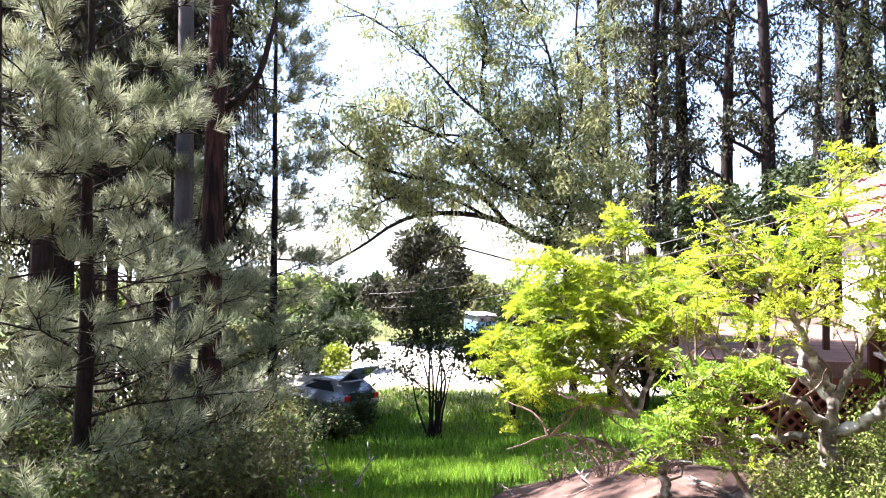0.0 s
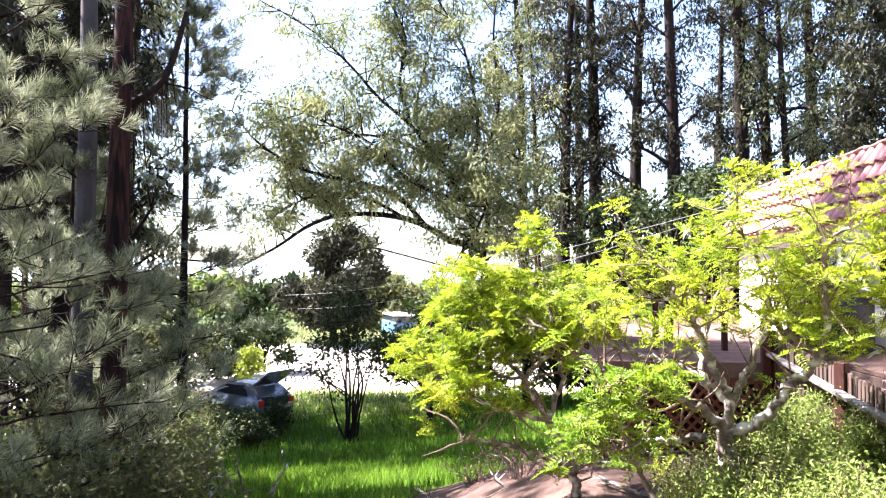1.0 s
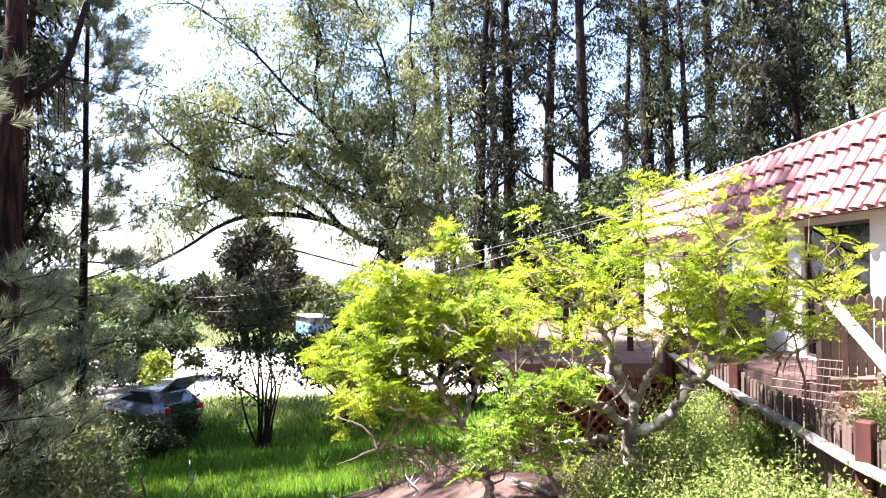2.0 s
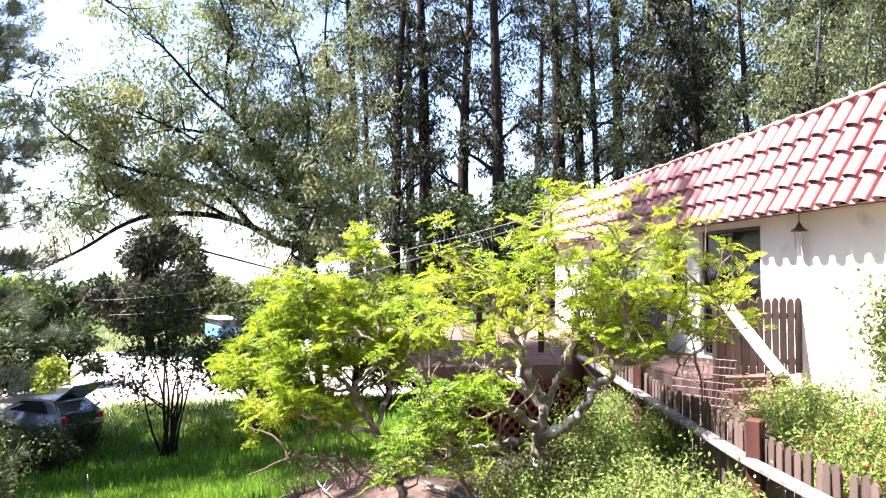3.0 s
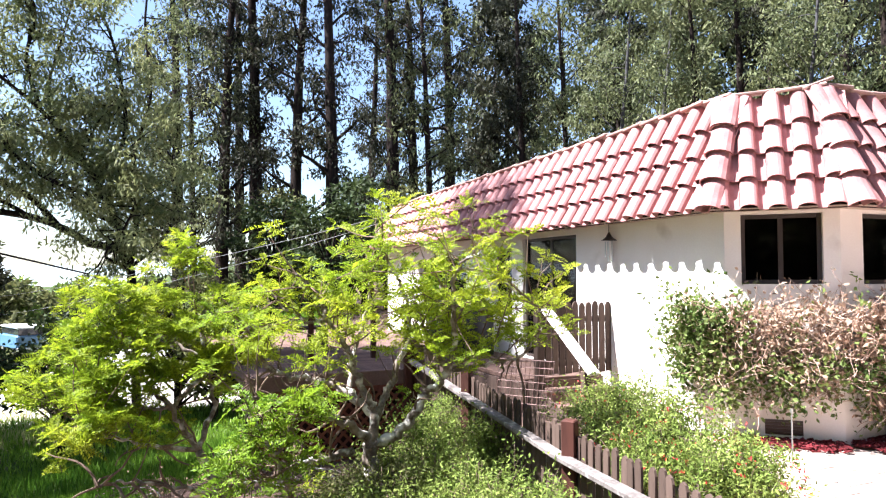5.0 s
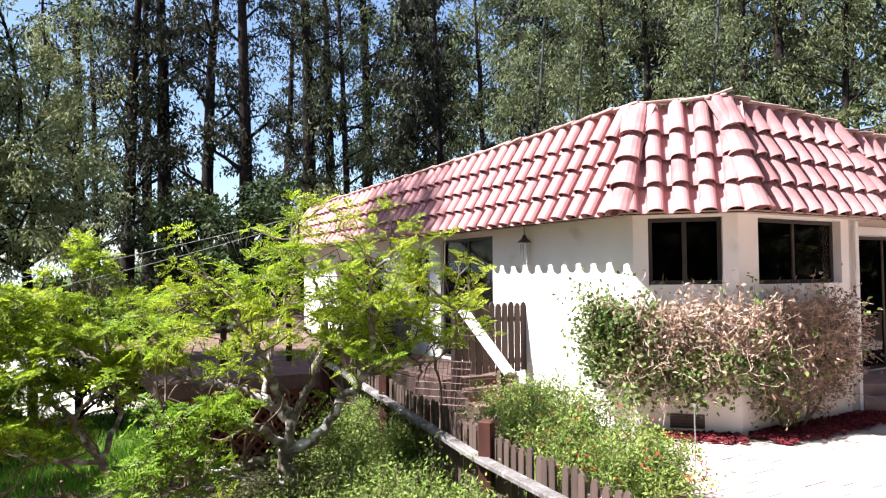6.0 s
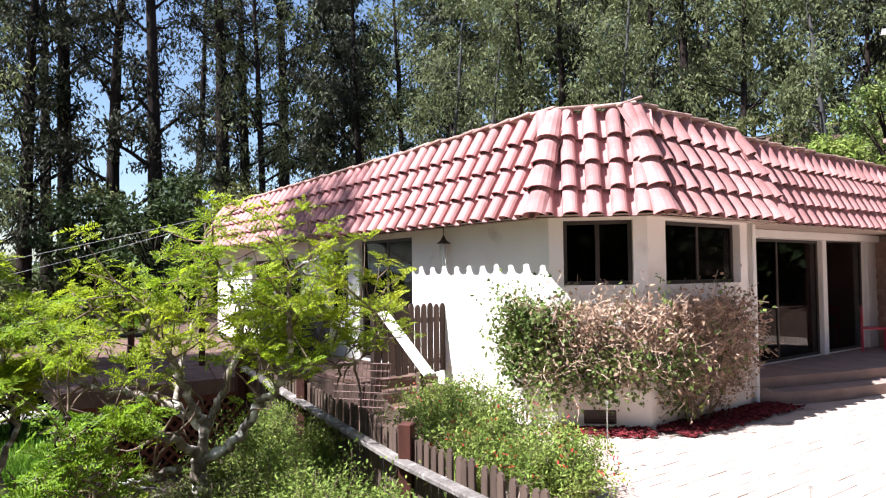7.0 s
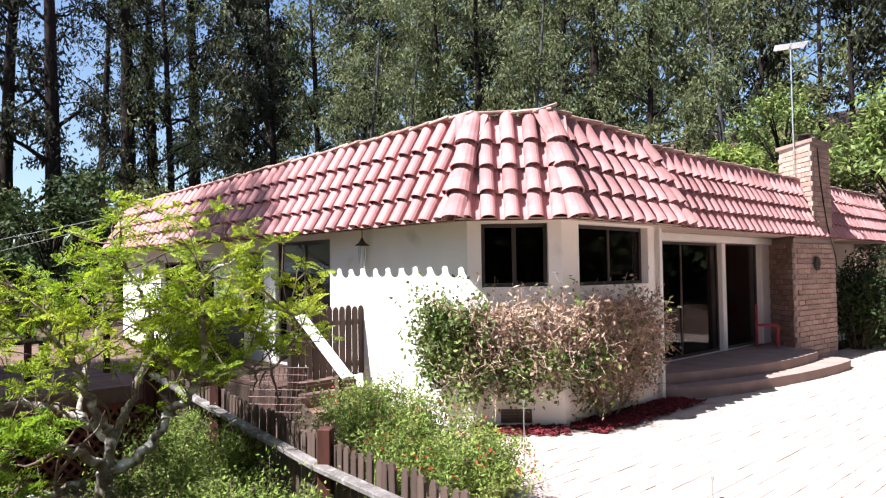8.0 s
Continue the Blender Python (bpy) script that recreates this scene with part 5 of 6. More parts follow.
THIRD_LIMBS = [
    ([(1.37, 13.93, -1.21), (1.37, 13.93, -0.93), (1.20, 13.95, -0.60), (0.98, 13.97, -0.27)], 0.030, 0.010),
    ([(1.37, 13.93, -0.93), (1.61, 14.11, -0.51), (1.85, 14.18, -0.18)], 0.025, 0.008),
    ([(1.37, 13.93, -0.93), (1.62, 13.70, -0.78), (1.93, 13.56, -0.54)], 0.020, 0.008),
    ([(1.37, 13.93, -0.93), (1.31, 13.94, -0.38), (1.37, 13.93, 0.02)], 0.020, 0.008),
]

frond_tree("locust_tree", 71, MAIN_LIMBS, 3000, "locust", "yellow-green locust tree with pale crooked limbs beside the fence", 0.40, 0.17, 0.95)
frond_tree("locust_tree", 72, SECOND_LIMBS, 4300, "locust", "smaller yellow-green locust tree leaning over the bare bank", 0.44, 0.17, 0.26)
frond_tree("locust_sapling", 73, LOW_LIMBS, 320, "locust_deep", "green locust sapling low on the bank", 0.24, 0.19)
frond_tree("locust_sapling", 74, THIRD_LIMBS, 700, "locust", "young yellow-green locust at the edge of the grass", 0.7, 0.30)


# ---------------------------------------------------------------- far trees, hills and road
def round_tree(seed, az, r, h, w, leaf, label, per=60, length=0.5, width=0.3, name="round_tree", trunk="bark"):
    """A broad-crowned tree seen from afar: forked trunk and a crown of leafy clumps with gaps."""
    rng = np.random.default_rng(seed)
    p = polar(az, r)
    t = thing(name, label, "tree", pose(p.x, p.y, ground_z(p.x, p.y) - 0.2))
    wood, crown = Acc(), Acc()
    wood.tube(wander(rng, (0, 0, 0), (0, 0, 1), h * 0.55, 6, 0.06), np.linspace(h * 0.03, h * 0.012, 7), 7)
    centres = []
    for i in range(int(16 + w * 5)):
        th, u = rng.uniform(0, 2 * np.pi), rng.uniform(0, 1)
        rr = w * math.sqrt(rng.random()) * (0.55 + 0.45 * math.sin(math.pi * min(1, u * 1.15)))
        c = np.array((math.cos(th) * rr, math.sin(th) * rr, h * (0.22 + 0.76 * u)))
        centres.append(c)
        wood.tube(spline([(0, 0, h * (0.1 + 0.4 * u)), c * np.array((0.5, 0.5, 0.8)), c], 6), np.linspace(h * 0.01, 0.01, 6), 4)
    gum_clumps(rng, crown, centres, max(0.5, w * 0.33), per, length, width, 0.1)
    part("trunk", wood, M[trunk], t, "", True)
    part("crown", crown, M[leaf], t)
    return t


round_tree(81, -2.2, 60, 10.8, 4.2, "euc", "dark drooping tree beyond the pale road", 380, 0.60, 0.24)
round_tree(82, 5.6, 27, 5.2, 1.9, "dark_leaf", "dense dark green tree at the meadow edge", 110, 0.26, 0.13)
round_tree(83, 7.6, 29, 5.0, 1.8, "dark_leaf", "dense dark green tree at the meadow edge", 110, 0.26, 0.13)
far_spec = random.Random(90)
for i in range(26):
    az = -30 + 46 * (i + far_spec.random()) / 26
    r = far_spec.uniform(66, 125)
    round_tree(100 + i, az, r, far_spec.uniform(4.2, 6.4), far_spec.uniform(2.5, 4.5), far_spec.choice(("olive_leaf", "dark_leaf", "olive_leaf", "sage_leaf")), "rounded olive-green tree across the road", 34, 0.86, 0.47, "distant_tree")
# the bushes' shade is put into their dark leaf colours
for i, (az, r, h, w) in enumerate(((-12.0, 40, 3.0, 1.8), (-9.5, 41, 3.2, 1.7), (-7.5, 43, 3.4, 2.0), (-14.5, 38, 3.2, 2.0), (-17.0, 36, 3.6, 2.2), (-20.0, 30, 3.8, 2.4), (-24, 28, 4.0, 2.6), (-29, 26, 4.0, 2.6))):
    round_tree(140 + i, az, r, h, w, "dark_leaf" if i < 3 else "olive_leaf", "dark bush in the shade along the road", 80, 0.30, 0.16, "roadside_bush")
round_tree(150, -8.7, 38.5, 2.0, 0.75, "bright_bush", "bright yellow-green young tree in the sun", 70, 0.22, 0.14, "yellow_green_tree")
for i in range(14):
    az = 13 + 22 * (i + far_spec.random()) / 14
    round_tree(160 + i, az, far_spec.uniform(30, 40), far_spec.uniform(4.4, 6.6), far_spec.uniform(1.8, 2.8), far_spec.choice(("dark_leaf", "dark_leaf", "olive_leaf")), "grey-green undergrowth beneath the eucalyptus", 70, 0.28, 0.14, "undergrowth_bush")
for i in range(14):
    az = 62 + 30 * (i + far_spec.random()) / 14
    round_tree(180 + i, az, far_spec.uniform(30, 44), far_spec.uniform(4.0, 8.0), far_spec.uniform(2.0, 3.2), far_spec.choice(("ivy", "sage_leaf", "olive_leaf")), "sunlit green tree on the rising hillside", 105, 0.28, 0.135, "hillside_tree")


def build_hills():
    acc = Acc()
    n = 60
    az = np.linspace(-75, 40, n)
    v = []
    for r, lift in ((600, 0.0), (900, 1.0), (1300, 0.6)):
        for a in az:
            p = polar(float(a), r)
            top = 26 + 14 * noise.noise(Vector((a * 0.09, 2.0, 0))) + 6 * noise.noise(Vector((a * 0.4, 5.0, 0)))
            v.append((p.x, p.y, -8 + lift * top))
    acc.add(v, [(j * n + i, j * n + i + 1, (j + 1) * n + i + 1, (j + 1) * n + i) for j in range(2) for i in range(n - 1)])
    tagged(part("backdrop", acc, M["hill"], None, "", True), "hills far beyond the trees, blue-green haze in their colour", "hills", kind="structure")


build_hills()


# ---------------------------------------------------------------- drive, mulch, hedge and garden
def build_pavement():
    slab_poly = [(-3.1, 0.9), (-1.2, 1.3), (-0.85, 0.9), (-0.12, -0.1), (2.3, -0.1), (2.4, 0.2), (7.3, 0.2), (12.0, 0.0), (12.0, -9.0), (-4.2, -9.0)]
    pav = part("pavement", Acc().prism(slab_poly, -0.10, -0.012), M["paver"])
    pav.matrix_world = HOUSE
    tagged(pav, "sun-bleached drive of pale pinkish pavers", "pavement", kind="structure")
    L, W = 0.30, 0.15
    piece = Acc()
    g, c = 0.0012, 0.002
    lo = [(g, g, -0.05), (L - g, g, -0.05), (L - g, W - g, -0.05), (g, W - g, -0.05)]
    mid = [(x, y, -0.006) for x, y, _ in lo]
    top = [(g + c, g + c, 0), (L - g - c, g + c, 0), (L - g - c, W - g - c, 0), (g + c, W - g - c, 0)]
    pv, pf = lo + mid + top, [(8, 9, 10, 11)] + [(k, (k + 1) % 4, 4 + (k + 1) % 4, 4 + k) for k in range(4)] + [(4 + k, 4 + (k + 1) % 4, 8 + (k + 1) % 4, 8 + k) for k in range(4)]
    piece.add(pv, pf)
    me = piece.mesh("paver", M["paver"])
    rng = random.Random(12)
    rest = Acc()
    single = 0
    for j in range(54):
        for i in range(50):
            x, y = -4.0 + i * L + (j % 2) * L / 2, -8.0 + j * W
            if y > -0.72 and -0.2 < x < 8.0 or y > 0.1 or (y > -0.75 - x * 0.9 and x < 0) or x + y * 0.2 < -3.9 + max(0, y + 4) * 0.35:
                continue
            m = pose(x, y, rng.uniform(-0.004, 0.003), rng.uniform(-0.5, 0.5), rng.uniform(-0.4, 0.4), rng.uniform(-0.5, 0.5))
            if -1.0 < x < 3.4 and -3.2 < y < -1.0 and single < 300:
                ob = new("paver", me)
                ob.parent = pav
                ob.matrix_local = m
                single += 1
            else:
                rest.add([tuple(m @ Vector(p)) for p in pv], pf)
    tagged(part("paver_field", rest, M["paver"], pav), kind="stuff")


def build_mulch():
    rng = np.random.default_rng(31)
    a = Acc()
    n = 1500
    s = rng.random(n)
    out = rng.random(n) ** 1.3 * 0.46
    for i in range(n):
        d = s[i] * 4.0
        if d < 1.1:
            k = d / 1.1
            x, y = -0.78 + 0.78 * k - 0.7 * out[i], 0.78 - 0.78 * k - 0.7 * out[i]
        else:
            x, y = (d - 1.1) * 0.85, -out[i] * 1.1
        m = pose(x, y, 0.012 + 0.03 * rng.random(), *(rng.uniform(-25, 25, 2)), rng.uniform(0, 360))
        w, l = rng.uniform(0.008, 0.016), rng.uniform(0.02, 0.05)
        a.box((-l, -w, -0.004), (l, w, 0.004), m)
    ob = part("mulch", a, M["mulch"])
    ob.matrix_world = HOUSE
    tagged(ob, "dark red wood-chip mulch along the foot of the wall", "mulch", kind="stuff")


def build_hedge():
    rng = np.random.default_rng(41)
    t = thing("climbing_hedge", "half-dry climbing hedge with tan twigs against the white wall", "hedge", HOUSE)
    line = [Vector((-0.78, 1.22)), Vector((-0.78, 0.78)), Vector((0, 0)), Vector((1.72, 0))]
    nrm = [Vector((-1, 0)), Vector((-0.707, -0.707)), Vector((0, -1))]
    lens = [(b - a).length for a, b in zip(line, line[1:])]
    total = sum(lens)

    def place(s, z, out):
        for k in range(3):
            if s <= lens[k] or k == 2:
                p = line[k].lerp(line[k + 1], min(1, s / lens[k]))
                # soften the turn at the corners
                q = nrm[k]
                if k < 2 and s > lens[k] - 0.3:
                    q = q.lerp(nrm[k + 1], 0.5 * (s - lens[k] + 0.3) / 0.3)
                if k > 0 and s < 0.3:
                    q = q.lerp(nrm[k - 1], 0.5 * (0.3 - s) / 0.3)
                p = p + q.normalized() * out
                return np.array((p.x, p.y, z))
            s -= lens[k]
    twigs, stems, green, dry = Acc(), Acc(), Acc(), Acc()
    for i in range(10):
        s1 = rng.uniform(0.2, total)
        root = place(2.2 + rng.uniform(-0.15, 0.25), 0.0, 0.12)
        mid = place((2.25 + s1) / 2, rng.uniform(0.35, 0.7), 0.22)
        top = place(s1, rng.uniform(0.9, 1.45), 0.25)
        stems.tube(spline([root, mid, top], 14), np.linspace(0.018, 0.006, 14), 6)
    for i in range(2500):
        s = total * rng.random()
        z = 0.22 + 1.17 * rng.random() ** 0.8
        if z < 0.60 and rng.random() < (0.85 if s < 1.7 else 0.45):
            continue
        a = place(s, z, 0.03 + 0.30 * rng.random() ** 0.8 * min(1.0, (z + 0.15) / 0.9))
        e = wander(rng, a, rng.normal(0, 1, 3) + np.array((0, 0, 0.25)), rng.uniform(0.15, 0.5), 5, 0.32)
        twigs.tube(e, np.linspace(0.0045, 0.0022, 6), 4)
        left = s < 0.15 + 0.55 * rng.random()
        low_green = 0.6 < s < 1.9 and z < 0.85
        if left or (low_green and rng.random() < 0.45) or rng.random() < 0.06:
            k = rng.integers(12, 22)
            b = e[rng.integers(0, 6, k)] + rng.normal(0, 0.05, (k, 3))
            green.leaves(b, rng.normal(size=(k, 3)) + np.array((-0.3, -0.3, -0.2)), rng.uniform(0.04, 0.075, k), rng.uniform(0.03, 0.055, k), rng=rng)
        else:
            k = rng.integers(2, 7)
            b = e[rng.integers(0, 6, k)] + rng.normal(0, 0.05, (k, 3))
            dry.leaves(b, rng.normal(size=(k, 3)) + np.array((0, 0, -0.3)), rng.uniform(0.04, 0.08, k), rng.uniform(0.02, 0.045, k), rng=rng)
    part("stem", stems, M["twig"], t, "", True)
    part("twig_tangle", twigs, M["dry_twig"], t, "dry tan twigs")
    part("green_foliage", green, M["ivy"], t, "green ivy-like leaves")
    part("dry_foliage", dry, M["dry_leaf"], t, "withered tan leaves")


def sage(seed, az, r, size, n, top, label="green sage bush dotted with small red flowers beside the fence"):
    x, y, z = on_ground(az, r)
    t = shrub("sage_bush", seed, (x, y, z), (size, size, top), 52, n, "sage_leaf", 0.040, 0.016, label, bare=0.05, stem_r=0.008)
    rng = np.random.default_rng(seed + 5)
    fl = Acc()
    k = 38
    th, u = rng.uniform(0, 2 * np.pi, k), np.sqrt(rng.random(k))
    base = np.stack([size * u * np.cos(th), size * u * np.sin(th), top * np.sqrt(1 - 0.7 * u * u) * rng.uniform(0.8, 1.05, k)], 1)
    for _ in range(3):
        fl.leaves(base + rng.normal(0, 0.012, (k, 3)), rng.normal(size=(k, 3)) + np.array((0, 0, 0.6)), 0.030, 0.014, rng=rng)
    tagged(part("flower_mass", fl, M["flower"], t, "small red flowers"), kind="stuff")


build_pavement()
build_mulch()
build_hedge()
sage(201, 48.3, 7.2, 0.75, 14000, 0.74)
sage(202, 52.4, 6.5, 0.75, 14000, 0.66)
sage(203, 57.0, 5.7, 0.58, 10500, 0.52)
sage(204, 50.3, 5.9, 0.5, 8500, 0.5)
for i, (az, r, sx, top, leaf, lab) in enumerate((
        (31.5, 6.9, 0.55, 0.41, "sage_leaf", "olive green bush below the fence"),
        (35.0, 6.3, 0.55, 0.18, "sage_leaf", "pale green bush below the fence"),
        (40.3, 5.2, 0.45, 0.18, "sage_leaf", "pale green bush below the fence"),
        (28.5, 5.6, 0.55, 0.06, "sage_leaf", "olive bush below the fence"),
        (37.8, 7.0, 0.47, 0.21, "sage_leaf", "straggly bush along the foot of the fence"),
        (33.2, 5.6, 0.50, -0.04, "sage_leaf", "olive green bush below the fence"),
        (38.2, 5.9, 0.50, 0.18, "sage_leaf", "pale green bush below the fence"),
        (42.6, 5.0, 0.47, 0.24, "sage_leaf", "pale green bush below the fence"),
        (30.0, 6.3, 0.50, 0.06, "olive_leaf", "dark green bush below the fence"),
        (36.0, 5.0, 0.47, -0.14, "sage_leaf", "pale green bush below the fence"),
        (33.8, 7.6, 0.50, 0.31, "sage_leaf", "straggly bush along the foot of the fence"),
        (45.5, 4.6, 0.41, 0.18, "sage_leaf", "pale green bush below the fence"),
        (27.0, 6.4, 0.45, -0.05, "olive_leaf", "dark green bush below the fence"),
        (31.5, 5.0, 0.45, -0.25, "olive_leaf", "dark green bush below the fence"),
        (36.5, 4.4, 0.40, -0.15, "sage_leaf", "olive green bush below the fence"),
        (40.0, 4.3, 0.38, -0.05, "sage_leaf", "pale green bush below the fence"),
        (34.8, 8.3, 0.40, 0.20, "sage_leaf", "straggly bush along the foot of the fence"))):
    q = on_ground(az, r)
    shrub("fence_bush", 210 + i, q, (sx, sx, top - q[2]), 26, 6800, leaf, 0.042, 0.018, lab, bare=0.1, stem_r=0.008)
# the two dark bushes carry the shade by the house in their leaf colour
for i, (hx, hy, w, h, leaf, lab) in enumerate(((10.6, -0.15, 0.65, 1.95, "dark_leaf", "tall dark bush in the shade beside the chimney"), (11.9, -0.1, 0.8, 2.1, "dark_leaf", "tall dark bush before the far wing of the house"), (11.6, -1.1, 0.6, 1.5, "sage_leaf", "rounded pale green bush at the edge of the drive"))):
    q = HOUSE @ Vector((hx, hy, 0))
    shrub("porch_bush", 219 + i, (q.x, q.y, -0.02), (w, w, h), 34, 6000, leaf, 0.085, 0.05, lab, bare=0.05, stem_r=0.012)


def build_wire_panel():
    t = thing("wire_panel", "rusty welded-wire mesh panel leaning behind the fence", "wire mesh")
    p0, p1 = polar(38.6, 9.0), polar(43.0, 8.7)
    d = p1 - p0
    for k in range(13):
        q = p0 + d * (k / 12)
        part("wire", Acc().tube([(q.x, q.y, -0.1), (q.x + 0.06, q.y - 0.05, 0.68)], 0.005, 4), M["wire"], t)
    for k in range(9):
        z = -0.05 + k * 0.09
        s = 0.06 * (z + 0.1) / 0.8
        part("wire", Acc().tube([(p0.x + s, p0.y - s, z), (p1.x + s, p1.y - s, z)], 0.005, 4), M["wire"], t)


build_wire_panel()


def build_deck_things():
    g = thing("covered_grill", "barbecue grill under a black cover on the deck", "grill", HOUSE @ pose(-1.45, 6.1, 0.40, 0, 0, 10))
    bm = bmesh.new()
    bmesh.ops.create_cube(bm, size=1, matrix=Matrix.Translation((0, 0, 0.5)) @ Matrix.Diagonal((0.62, 1.15, 1.0, 1)))
    bmesh.ops.bevel(bm, geom=[e for e in bm.edges if all(v.co.z > 0.9 for v in e.verts)], offset=0.28, segments=5, affect="EDGES", profile=0.5)
    part("cover", Acc().take(bm), M["black"], g, "black fabric cover", True)
    for x, y in ((-0.28, -0.5), (0.28, -0.5), (-0.28, 0.5), (0.28, 0.5)):
        part("foot", Acc().tube([(x, y, 0), (x, y, 0.05)], 0.03, 8), M["metal"], g)
    b = thing("deck_bench", "plain brown wooden bench on the deck", "bench", HOUSE @ pose(-4.0, 7.4, 0.40))
    part("seat", Acc().worn((-0.6, -0.18, 0.40), (0.6, 0.18, 0.45), 0.01), M["old_wood"], b)
    for x in (-0.5, 0.5):
        part("leg", Acc().worn((x - 0.04, -0.15, 0), (x + 0.04, 0.15, 0.40), 0.006), M["old_wood"], b)
    for az, r, h in ((60.9, 6.5, 0.62), (75.2, 5.9, 0.18)):
        x, y, z = on_ground(az, r)
        st = thing("garden_stake", "thin pale garden stake standing at the edge of the drive", "stake", pose(x, y, z))
        part("rod", Acc().tube([(0, 0, -0.1), (0, 0, h)], 0.006, 5), M["galv"], st)
        part("head", Acc().tube([(0, 0, h), (0, 0, h + 0.03)], 0.014, 6), M["galv"], st)


build_deck_things()


# ---------------------------------------------------------------- slope, meadow and undergrowth
def build_grass():
    rng = np.random.default_rng(55)
    green, dry = Acc(), Acc()
    def patch(acc, n, az0, az1, r0, r1, ln, wd, test):
        az, r = np.radians(rng.uniform(az0, az1, n)), np.sqrt(rng.uniform(r0 * r0, r1 * r1, n))
        x, y = r * np.sin(az), r * np.cos(az)
        pts = [(a, b, ground_z(a, b) - 0.01) for a, b in zip(x, y) if test(a, b)]
        k = len(pts)
        way = rng.normal(0, 0.35, (k, 3)) + np.array((0, 0, 1.0))
        acc.leaves(pts, way, ln * rng.uniform(0.5, 1.3, k), wd, rng=rng)
    def edge(a, b):
        s = (b - 5) * 0.95 - (a - 4) * 0.3
        return s + 0.9 * noise.noise(Vector((a * 0.6, b * 0.6, 9))) + max(0, 1.2 - a) * 1.6 > 7.0 or a < -1.5
    patch(green, 30000, -14, 20, 8.5, 17, 0.26, 0.022, edge)
    patch(green, 27000, -14, 24, 16, 34, 0.36, 0.04, edge)
    patch(dry, 6000, -24, 6, 28, 36, 0.36, 0.045, lambda a, b: True)
    patch(dry, 5000, -24, 8, 58, 80, 0.5, 0.09, lambda a, b: True)
    tagged(part("grass", green, M["grass"]), "fresh green grass on the slope", "grass", kind="stuff")
    tagged(part("dry_grass", dry, M["dry_grass"]), "pale yellow grass beside the road", "grass", kind="stuff")


build_grass()

brush = random.Random(66)
for i in range(26):
    az = -40 + 27 * (i + brush.random()) / 26
    r = brush.uniform(8.5, 19)
    kind = brush.choice(("dark_leaf", "dark_leaf", "olive_leaf", "ivy"))
    shrub("brush", 230 + i, on_ground(az, r), (brush.uniform(0.7, 1.3),) * 2 + (brush.uniform(1.0, 2.3),), 22, 1900, kind, 0.092, 0.046, "tangled undergrowth shrub beneath the pines", bare=0.2, stem_r=0.012)
for i, (az, r) in enumerate(((-15.2, 17), (-12.8, 19), (-16.5, 15))):
    shrub("brush", 260 + i, on_ground(az, r), (1.3, 1.3, 2.0), 26, 3600, "olive_leaf", 0.09, 0.045, "leafy olive-green bush at the edge of the grass", bare=0.15, stem_r=0.014)


def dead_branch(seed, az, r, h, label="bare bleached branch standing in the undergrowth"):
    rng = np.random.default_rng(seed)
    x, y, z = on_ground(az, r)
    t = thing("dead_branch", label, "branch", pose(x, y, z))
    a = Acc()
    p = wander(rng, (0, 0, -0.1), (0.1, 0, 1), h, 8, 0.16, 0.05)
    a.tube(p, np.linspace(0.03, 0.010, 9), 6)
    for j in (3, 4, 5, 6, 7):
        a.tube(wander(rng, p[j], rng.normal(0, 1, 3) + np.array((0, 0, 0.4)), h * 0.4, 5, 0.25), np.linspace(0.014, 0.004, 6), 5)
    part("limb", a, M["pale_bark"], t, "", True)


for i, (az, r, h) in enumerate(((-11.3, 11.0, 1.3), (-10.6, 13.0, 1.9), (-7.2, 12.0, 0.9), (-8.8, 12.5, 1.0), (-13.5, 12.0, 1.2), (-16.0, 10.5, 1.1))):
    dead_branch(300 + i, az, r, h)


def fallen(seed, az, r, ln, rad, turn):
    rng = np.random.default_rng(seed)
    x, y, z = on_ground(az, r)
    t = thing("fallen_branch", "dry fallen branch lying on the bare dirt", "branch", pose(x, y, z + rad * 0.7, 0, 0, turn))
    a = Acc()
    p = wander(rng, (-ln / 2, 0, 0), (1, 0, 0), ln, 8, 0.10)
    p[:, 2] = np.abs(p[:, 2]) * 0.4
    a.tube(p, np.linspace(rad, rad * 0.4, 9), 6)
    for j in (3, 5, 6):
        a.tube(wander(rng, p[j], rng.normal(0, 1, 3) + np.array((0.6, 0, 0.4)), ln * 0.35, 4, 0.2), np.linspace(rad * 0.4, 0.004, 5), 5)
    part("limb", a, M["pale_bark"], t, "", True)


for i in range(16):
    fallen(320 + i, brush.uniform(5, 27), brush.uniform(7.2, 11), brush.uniform(0.5, 1.6), brush.uniform(0.012, 0.035), brush.uniform(0, 360))
for i, (az, r, s) in enumerate(((13, 9.5, 0.6), (17, 8.6, 0.5), (9.5, 10.5, 0.6), (21, 9.2, 0.7))):
    shrub("dry_brush", 340 + i, on_ground(az, r), (s, s, 0.4), 22, 160, "dry_leaf", 0.05, 0.025, "heap of dry twigs on the bare bank", "twig", 0.1, stem_r=0.008)


# ---------------------------------------------------------------- vehicles and cables
def lathe_wheel(car, x, y, side, r=0.32):
    w = part("wheel", Acc().tube([(x - 0.1, y, r), (x + 0.1, y, r)], r, 20), M["tyre"], car)
    part("rim", Acc().tube([(x + side * 0.09, y, r), (x + side * 0.115, y, r)], r * 0.62, 14), M["galv"], w)


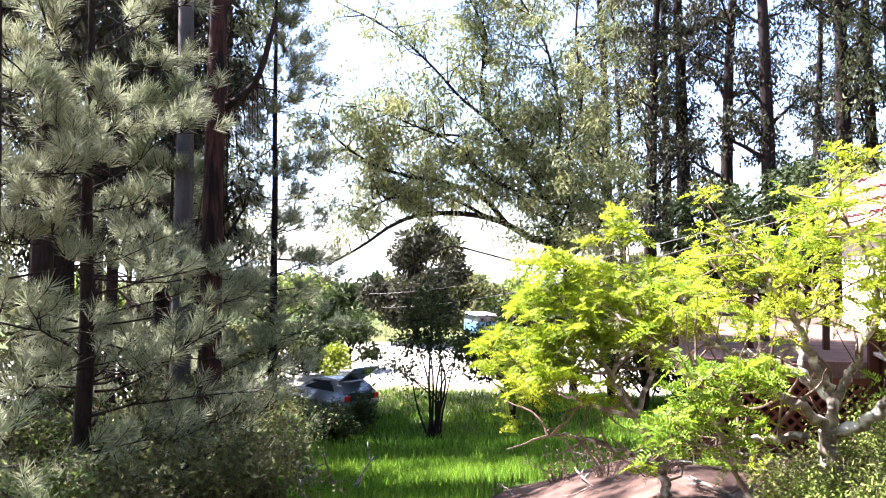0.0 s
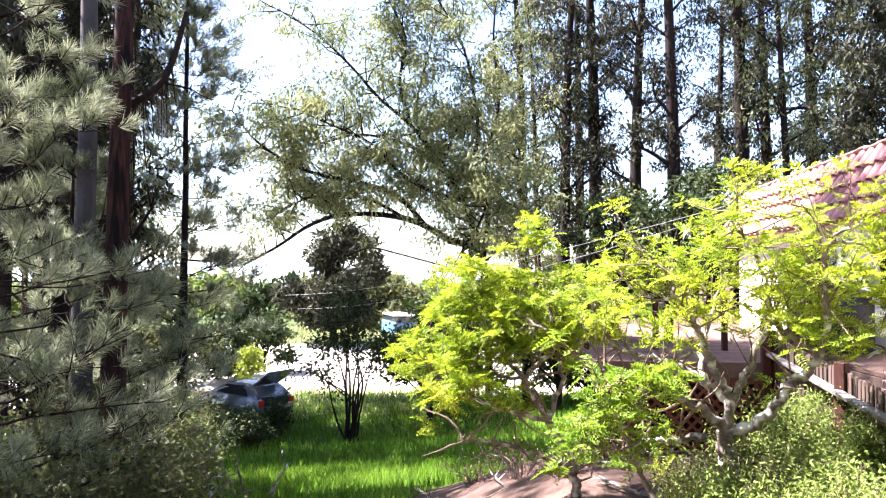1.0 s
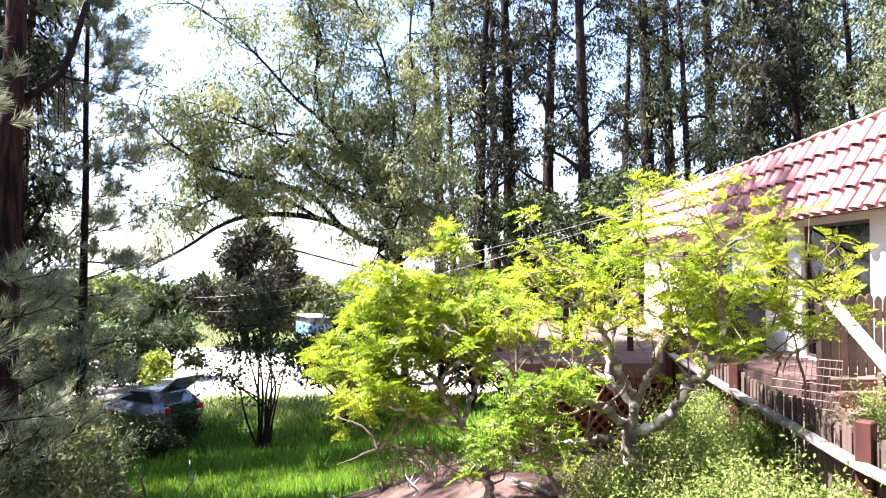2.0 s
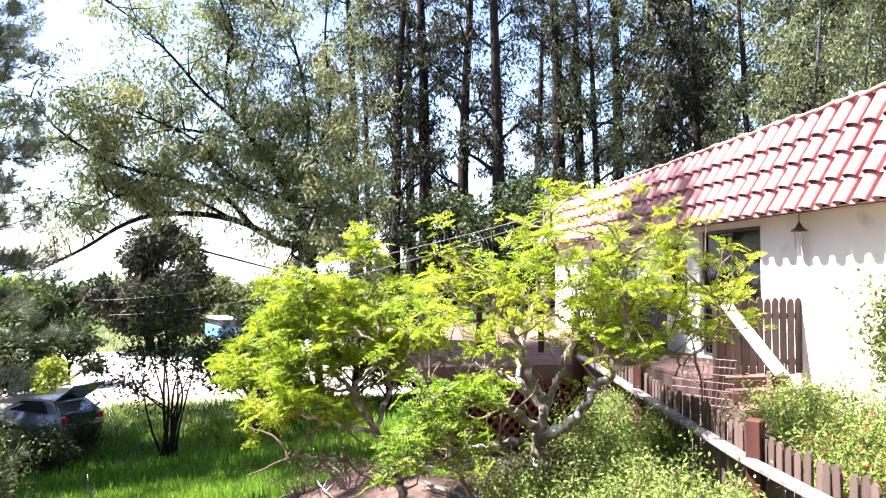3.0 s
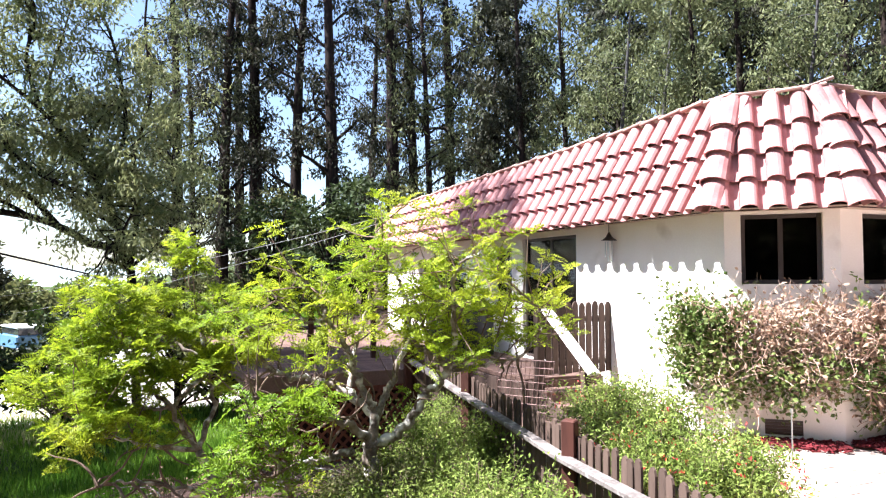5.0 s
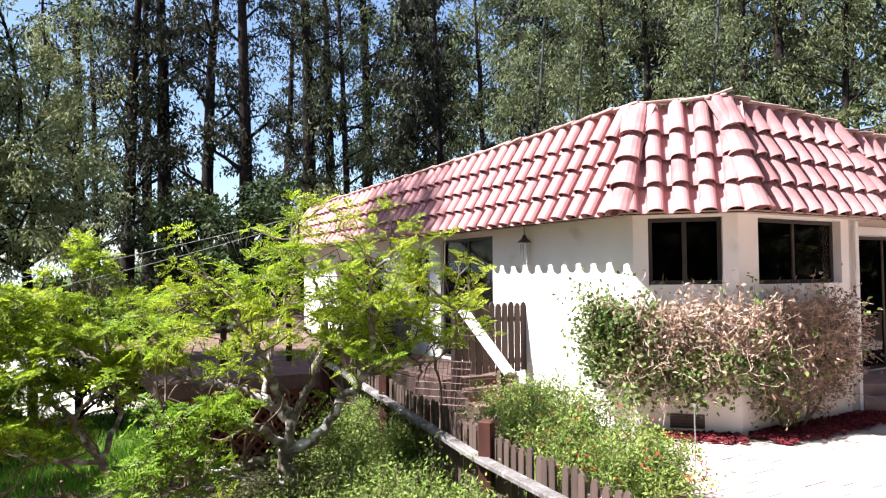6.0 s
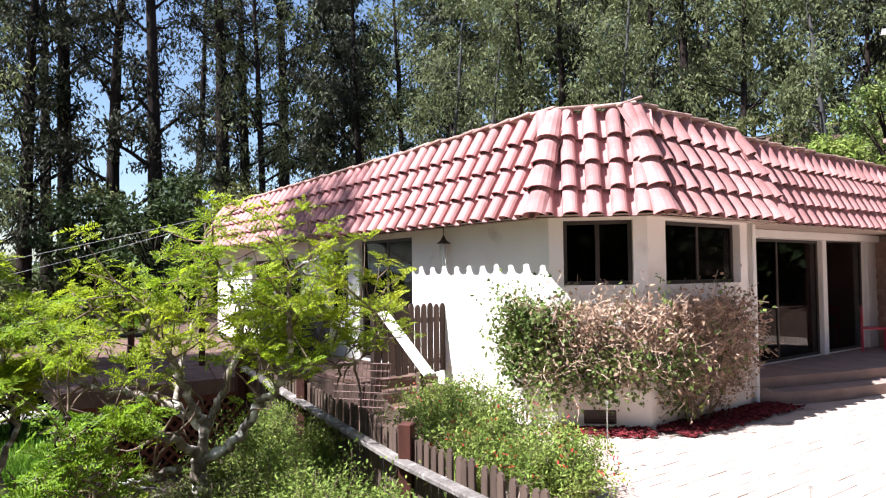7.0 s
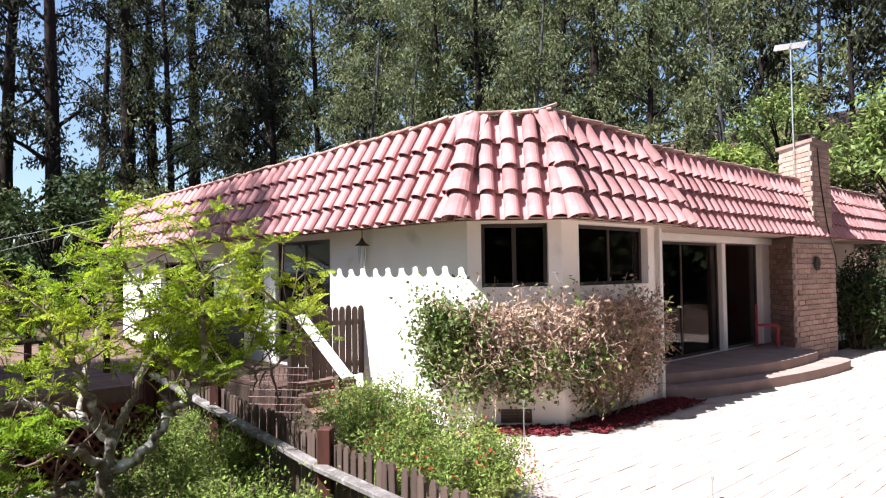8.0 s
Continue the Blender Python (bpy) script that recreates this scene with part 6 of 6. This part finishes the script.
def build_car():
    x, y, z = on_ground(-9.0, 29.5)
    c = thing("hatchback_car", "silver hatchback parked in the shade with its tailgate open", "car", pose(x, y, z + 0.02, 0, 0, 46))
    # profile along y (rear at -y), lofted across the width
    prof = [(-1.95, 0.35), (-2.02, 0.62), (-1.95, 0.90), (-1.75, 1.02), (-1.35, 1.40), (-0.6, 1.50), (0.3, 1.44), (1.0, 1.00), (1.75, 0.86), (2.0, 0.66), (1.98, 0.35)]
    v, n = [], len(prof)
    for sx, tuck in ((-0.86, 0.0), (0.86, 0.0)):
        for py, pz in prof:
            inset = 0.22 * max(0, (pz - 0.95) / 0.55)
            v.append((sx * (1 - inset), py, pz))
    bm = bmesh.new()
    vs = [bm.verts.new(p) for p in v]
    bm.faces.new(vs[:n])
    bm.faces.new(vs[n:][::-1])
    for i in range(n):
        bm.faces.new((vs[i], vs[n + i], vs[n + (i + 1) % n], vs[(i + 1) % n]))
    bmesh.ops.bevel(bm, geom=bm.edges[:], offset=0.05, segments=2, affect="EDGES")
    part("body", Acc().take(bm), M["car_paint"], c, "silver bodywork", True)
    for sx in (-1, 1):
        a = Acc().add([(sx * 0.795, -1.25, 1.03), (sx * 0.80, 0.75, 1.03), (sx * 0.72, 0.2, 1.38), (sx * 0.70, -0.95, 1.42)], [(0, 1, 2, 3)])
        part("side_window", a, M["car_glass"], c)
        for wy in (-1.25, 1.25):
            lathe_wheel(c, sx * 0.78, wy, sx)
        part("tail_light", Acc().worn((sx * 0.72 - 0.12, -2.04, 0.72), (sx * 0.72 + 0.12, -1.94, 0.94), 0.02), M["tail"], c, "red tail light")
    # solid dark panel in place of the boot's shaded inside
    part("boot_opening", Acc().worn((-0.6, -2.0, 0.66), (0.6, -1.85, 1.0), 0.02), M["car_glass"], c)
    gate = part("tailgate", Acc().worn((-0.62, 0, -0.03), (0.62, 1.15, 0.03), 0.02, pose(0, -1.32, 1.42, 148, 0, 0)), M["car_paint"], c, "raised tailgate")
    part("rear_window", Acc().worn((-0.5, 0.15, -0.042), (0.5, 0.65, 0.042), 0.01, pose(0, -1.32, 1.42, 148, 0, 0)), M["car_glass"], gate)


def build_van():
    x, y, z = on_ground(3.1, 66)
    c = thing("parked_van", "blue and white van parked on the pale road", "van", pose(x, y, z + 0.02, 0, 0, 12))
    part("body", Acc().worn((-1.05, -2.4, 0.45), (1.05, 2.4, 1.55), 0.10), M["van_blue"], c, "blue lower body")
    part("roof", Acc().worn((-1.0, -2.3, 2.05), (1.0, 2.3, 2.25), 0.09), M["van_white"], c, "white roof")
    part("rear_window", Acc().worn((-0.92, -2.32, 1.55), (0.92, 2.3, 2.05), 0.03), M["car_glass"], c)
    part("bumper", Acc().worn((-1.05, -2.55, 0.35), (1.05, -2.38, 0.60), 0.04), M["van_white"], c)
    for sx in (-1, 1):
        for wy in (-1.5, 1.5):
            lathe_wheel(c, sx * 0.92, wy, sx, 0.36)


build_car()
build_van()


def overhead_cable(a, b, sag, label):
    k = np.linspace(0, 1, 30)[:, None]
    a, b = np.array(tuple(a)), np.array(tuple(b))
    p = a + (b - a) * k
    p[:, 2] -= (4 * sag * k * (1 - k))[:, 0]
    t = thing("service_cable", label, "cable")
    part("strand", Acc().tube(p, 0.008, 5), M["cable"], t)


overhead_cable(polar(28.9, 18.3, 3.25), polar(-6.0, 42.0, 0.3), 0.5, "thin overhead service cable running to the house")
overhead_cable(polar(28.9, 18.3, 3.10), polar(-5.0, 40.0, -0.4), 0.6, "second thin overhead cable running to the house")

# dark leaf colour carries the shade before the car
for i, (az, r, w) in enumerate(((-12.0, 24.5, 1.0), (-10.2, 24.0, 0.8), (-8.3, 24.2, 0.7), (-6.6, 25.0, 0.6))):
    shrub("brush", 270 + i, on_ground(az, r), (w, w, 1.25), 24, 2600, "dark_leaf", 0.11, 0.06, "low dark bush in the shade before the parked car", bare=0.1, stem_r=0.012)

# unseen dense growth added out of view to give the windows dark reflections
for i in range(26):
    az = 104 + 150 * (i + far_spec.random()) / 26
    round_tree(400 + i, az, far_spec.uniform(12, 17), far_spec.uniform(6.0, 8.5), far_spec.uniform(2.4, 3.0), far_spec.choice(("dark_leaf", "olive_leaf")), "unseen dense dark tree added to darken window reflections", 32, 0.6, 0.33, "boundary_tree")
for i in range(16):
    az = 94 + 38 * (i + far_spec.random()) / 16
    round_tree(430 + i, az, far_spec.uniform(24, 36), far_spec.uniform(7.0, 10.0), far_spec.uniform(2.6, 3.4), far_spec.choice(("dark_leaf", "olive_leaf")), "unseen dense dark tree added to darken window reflections", 36, 0.66, 0.38, "boundary_tree")
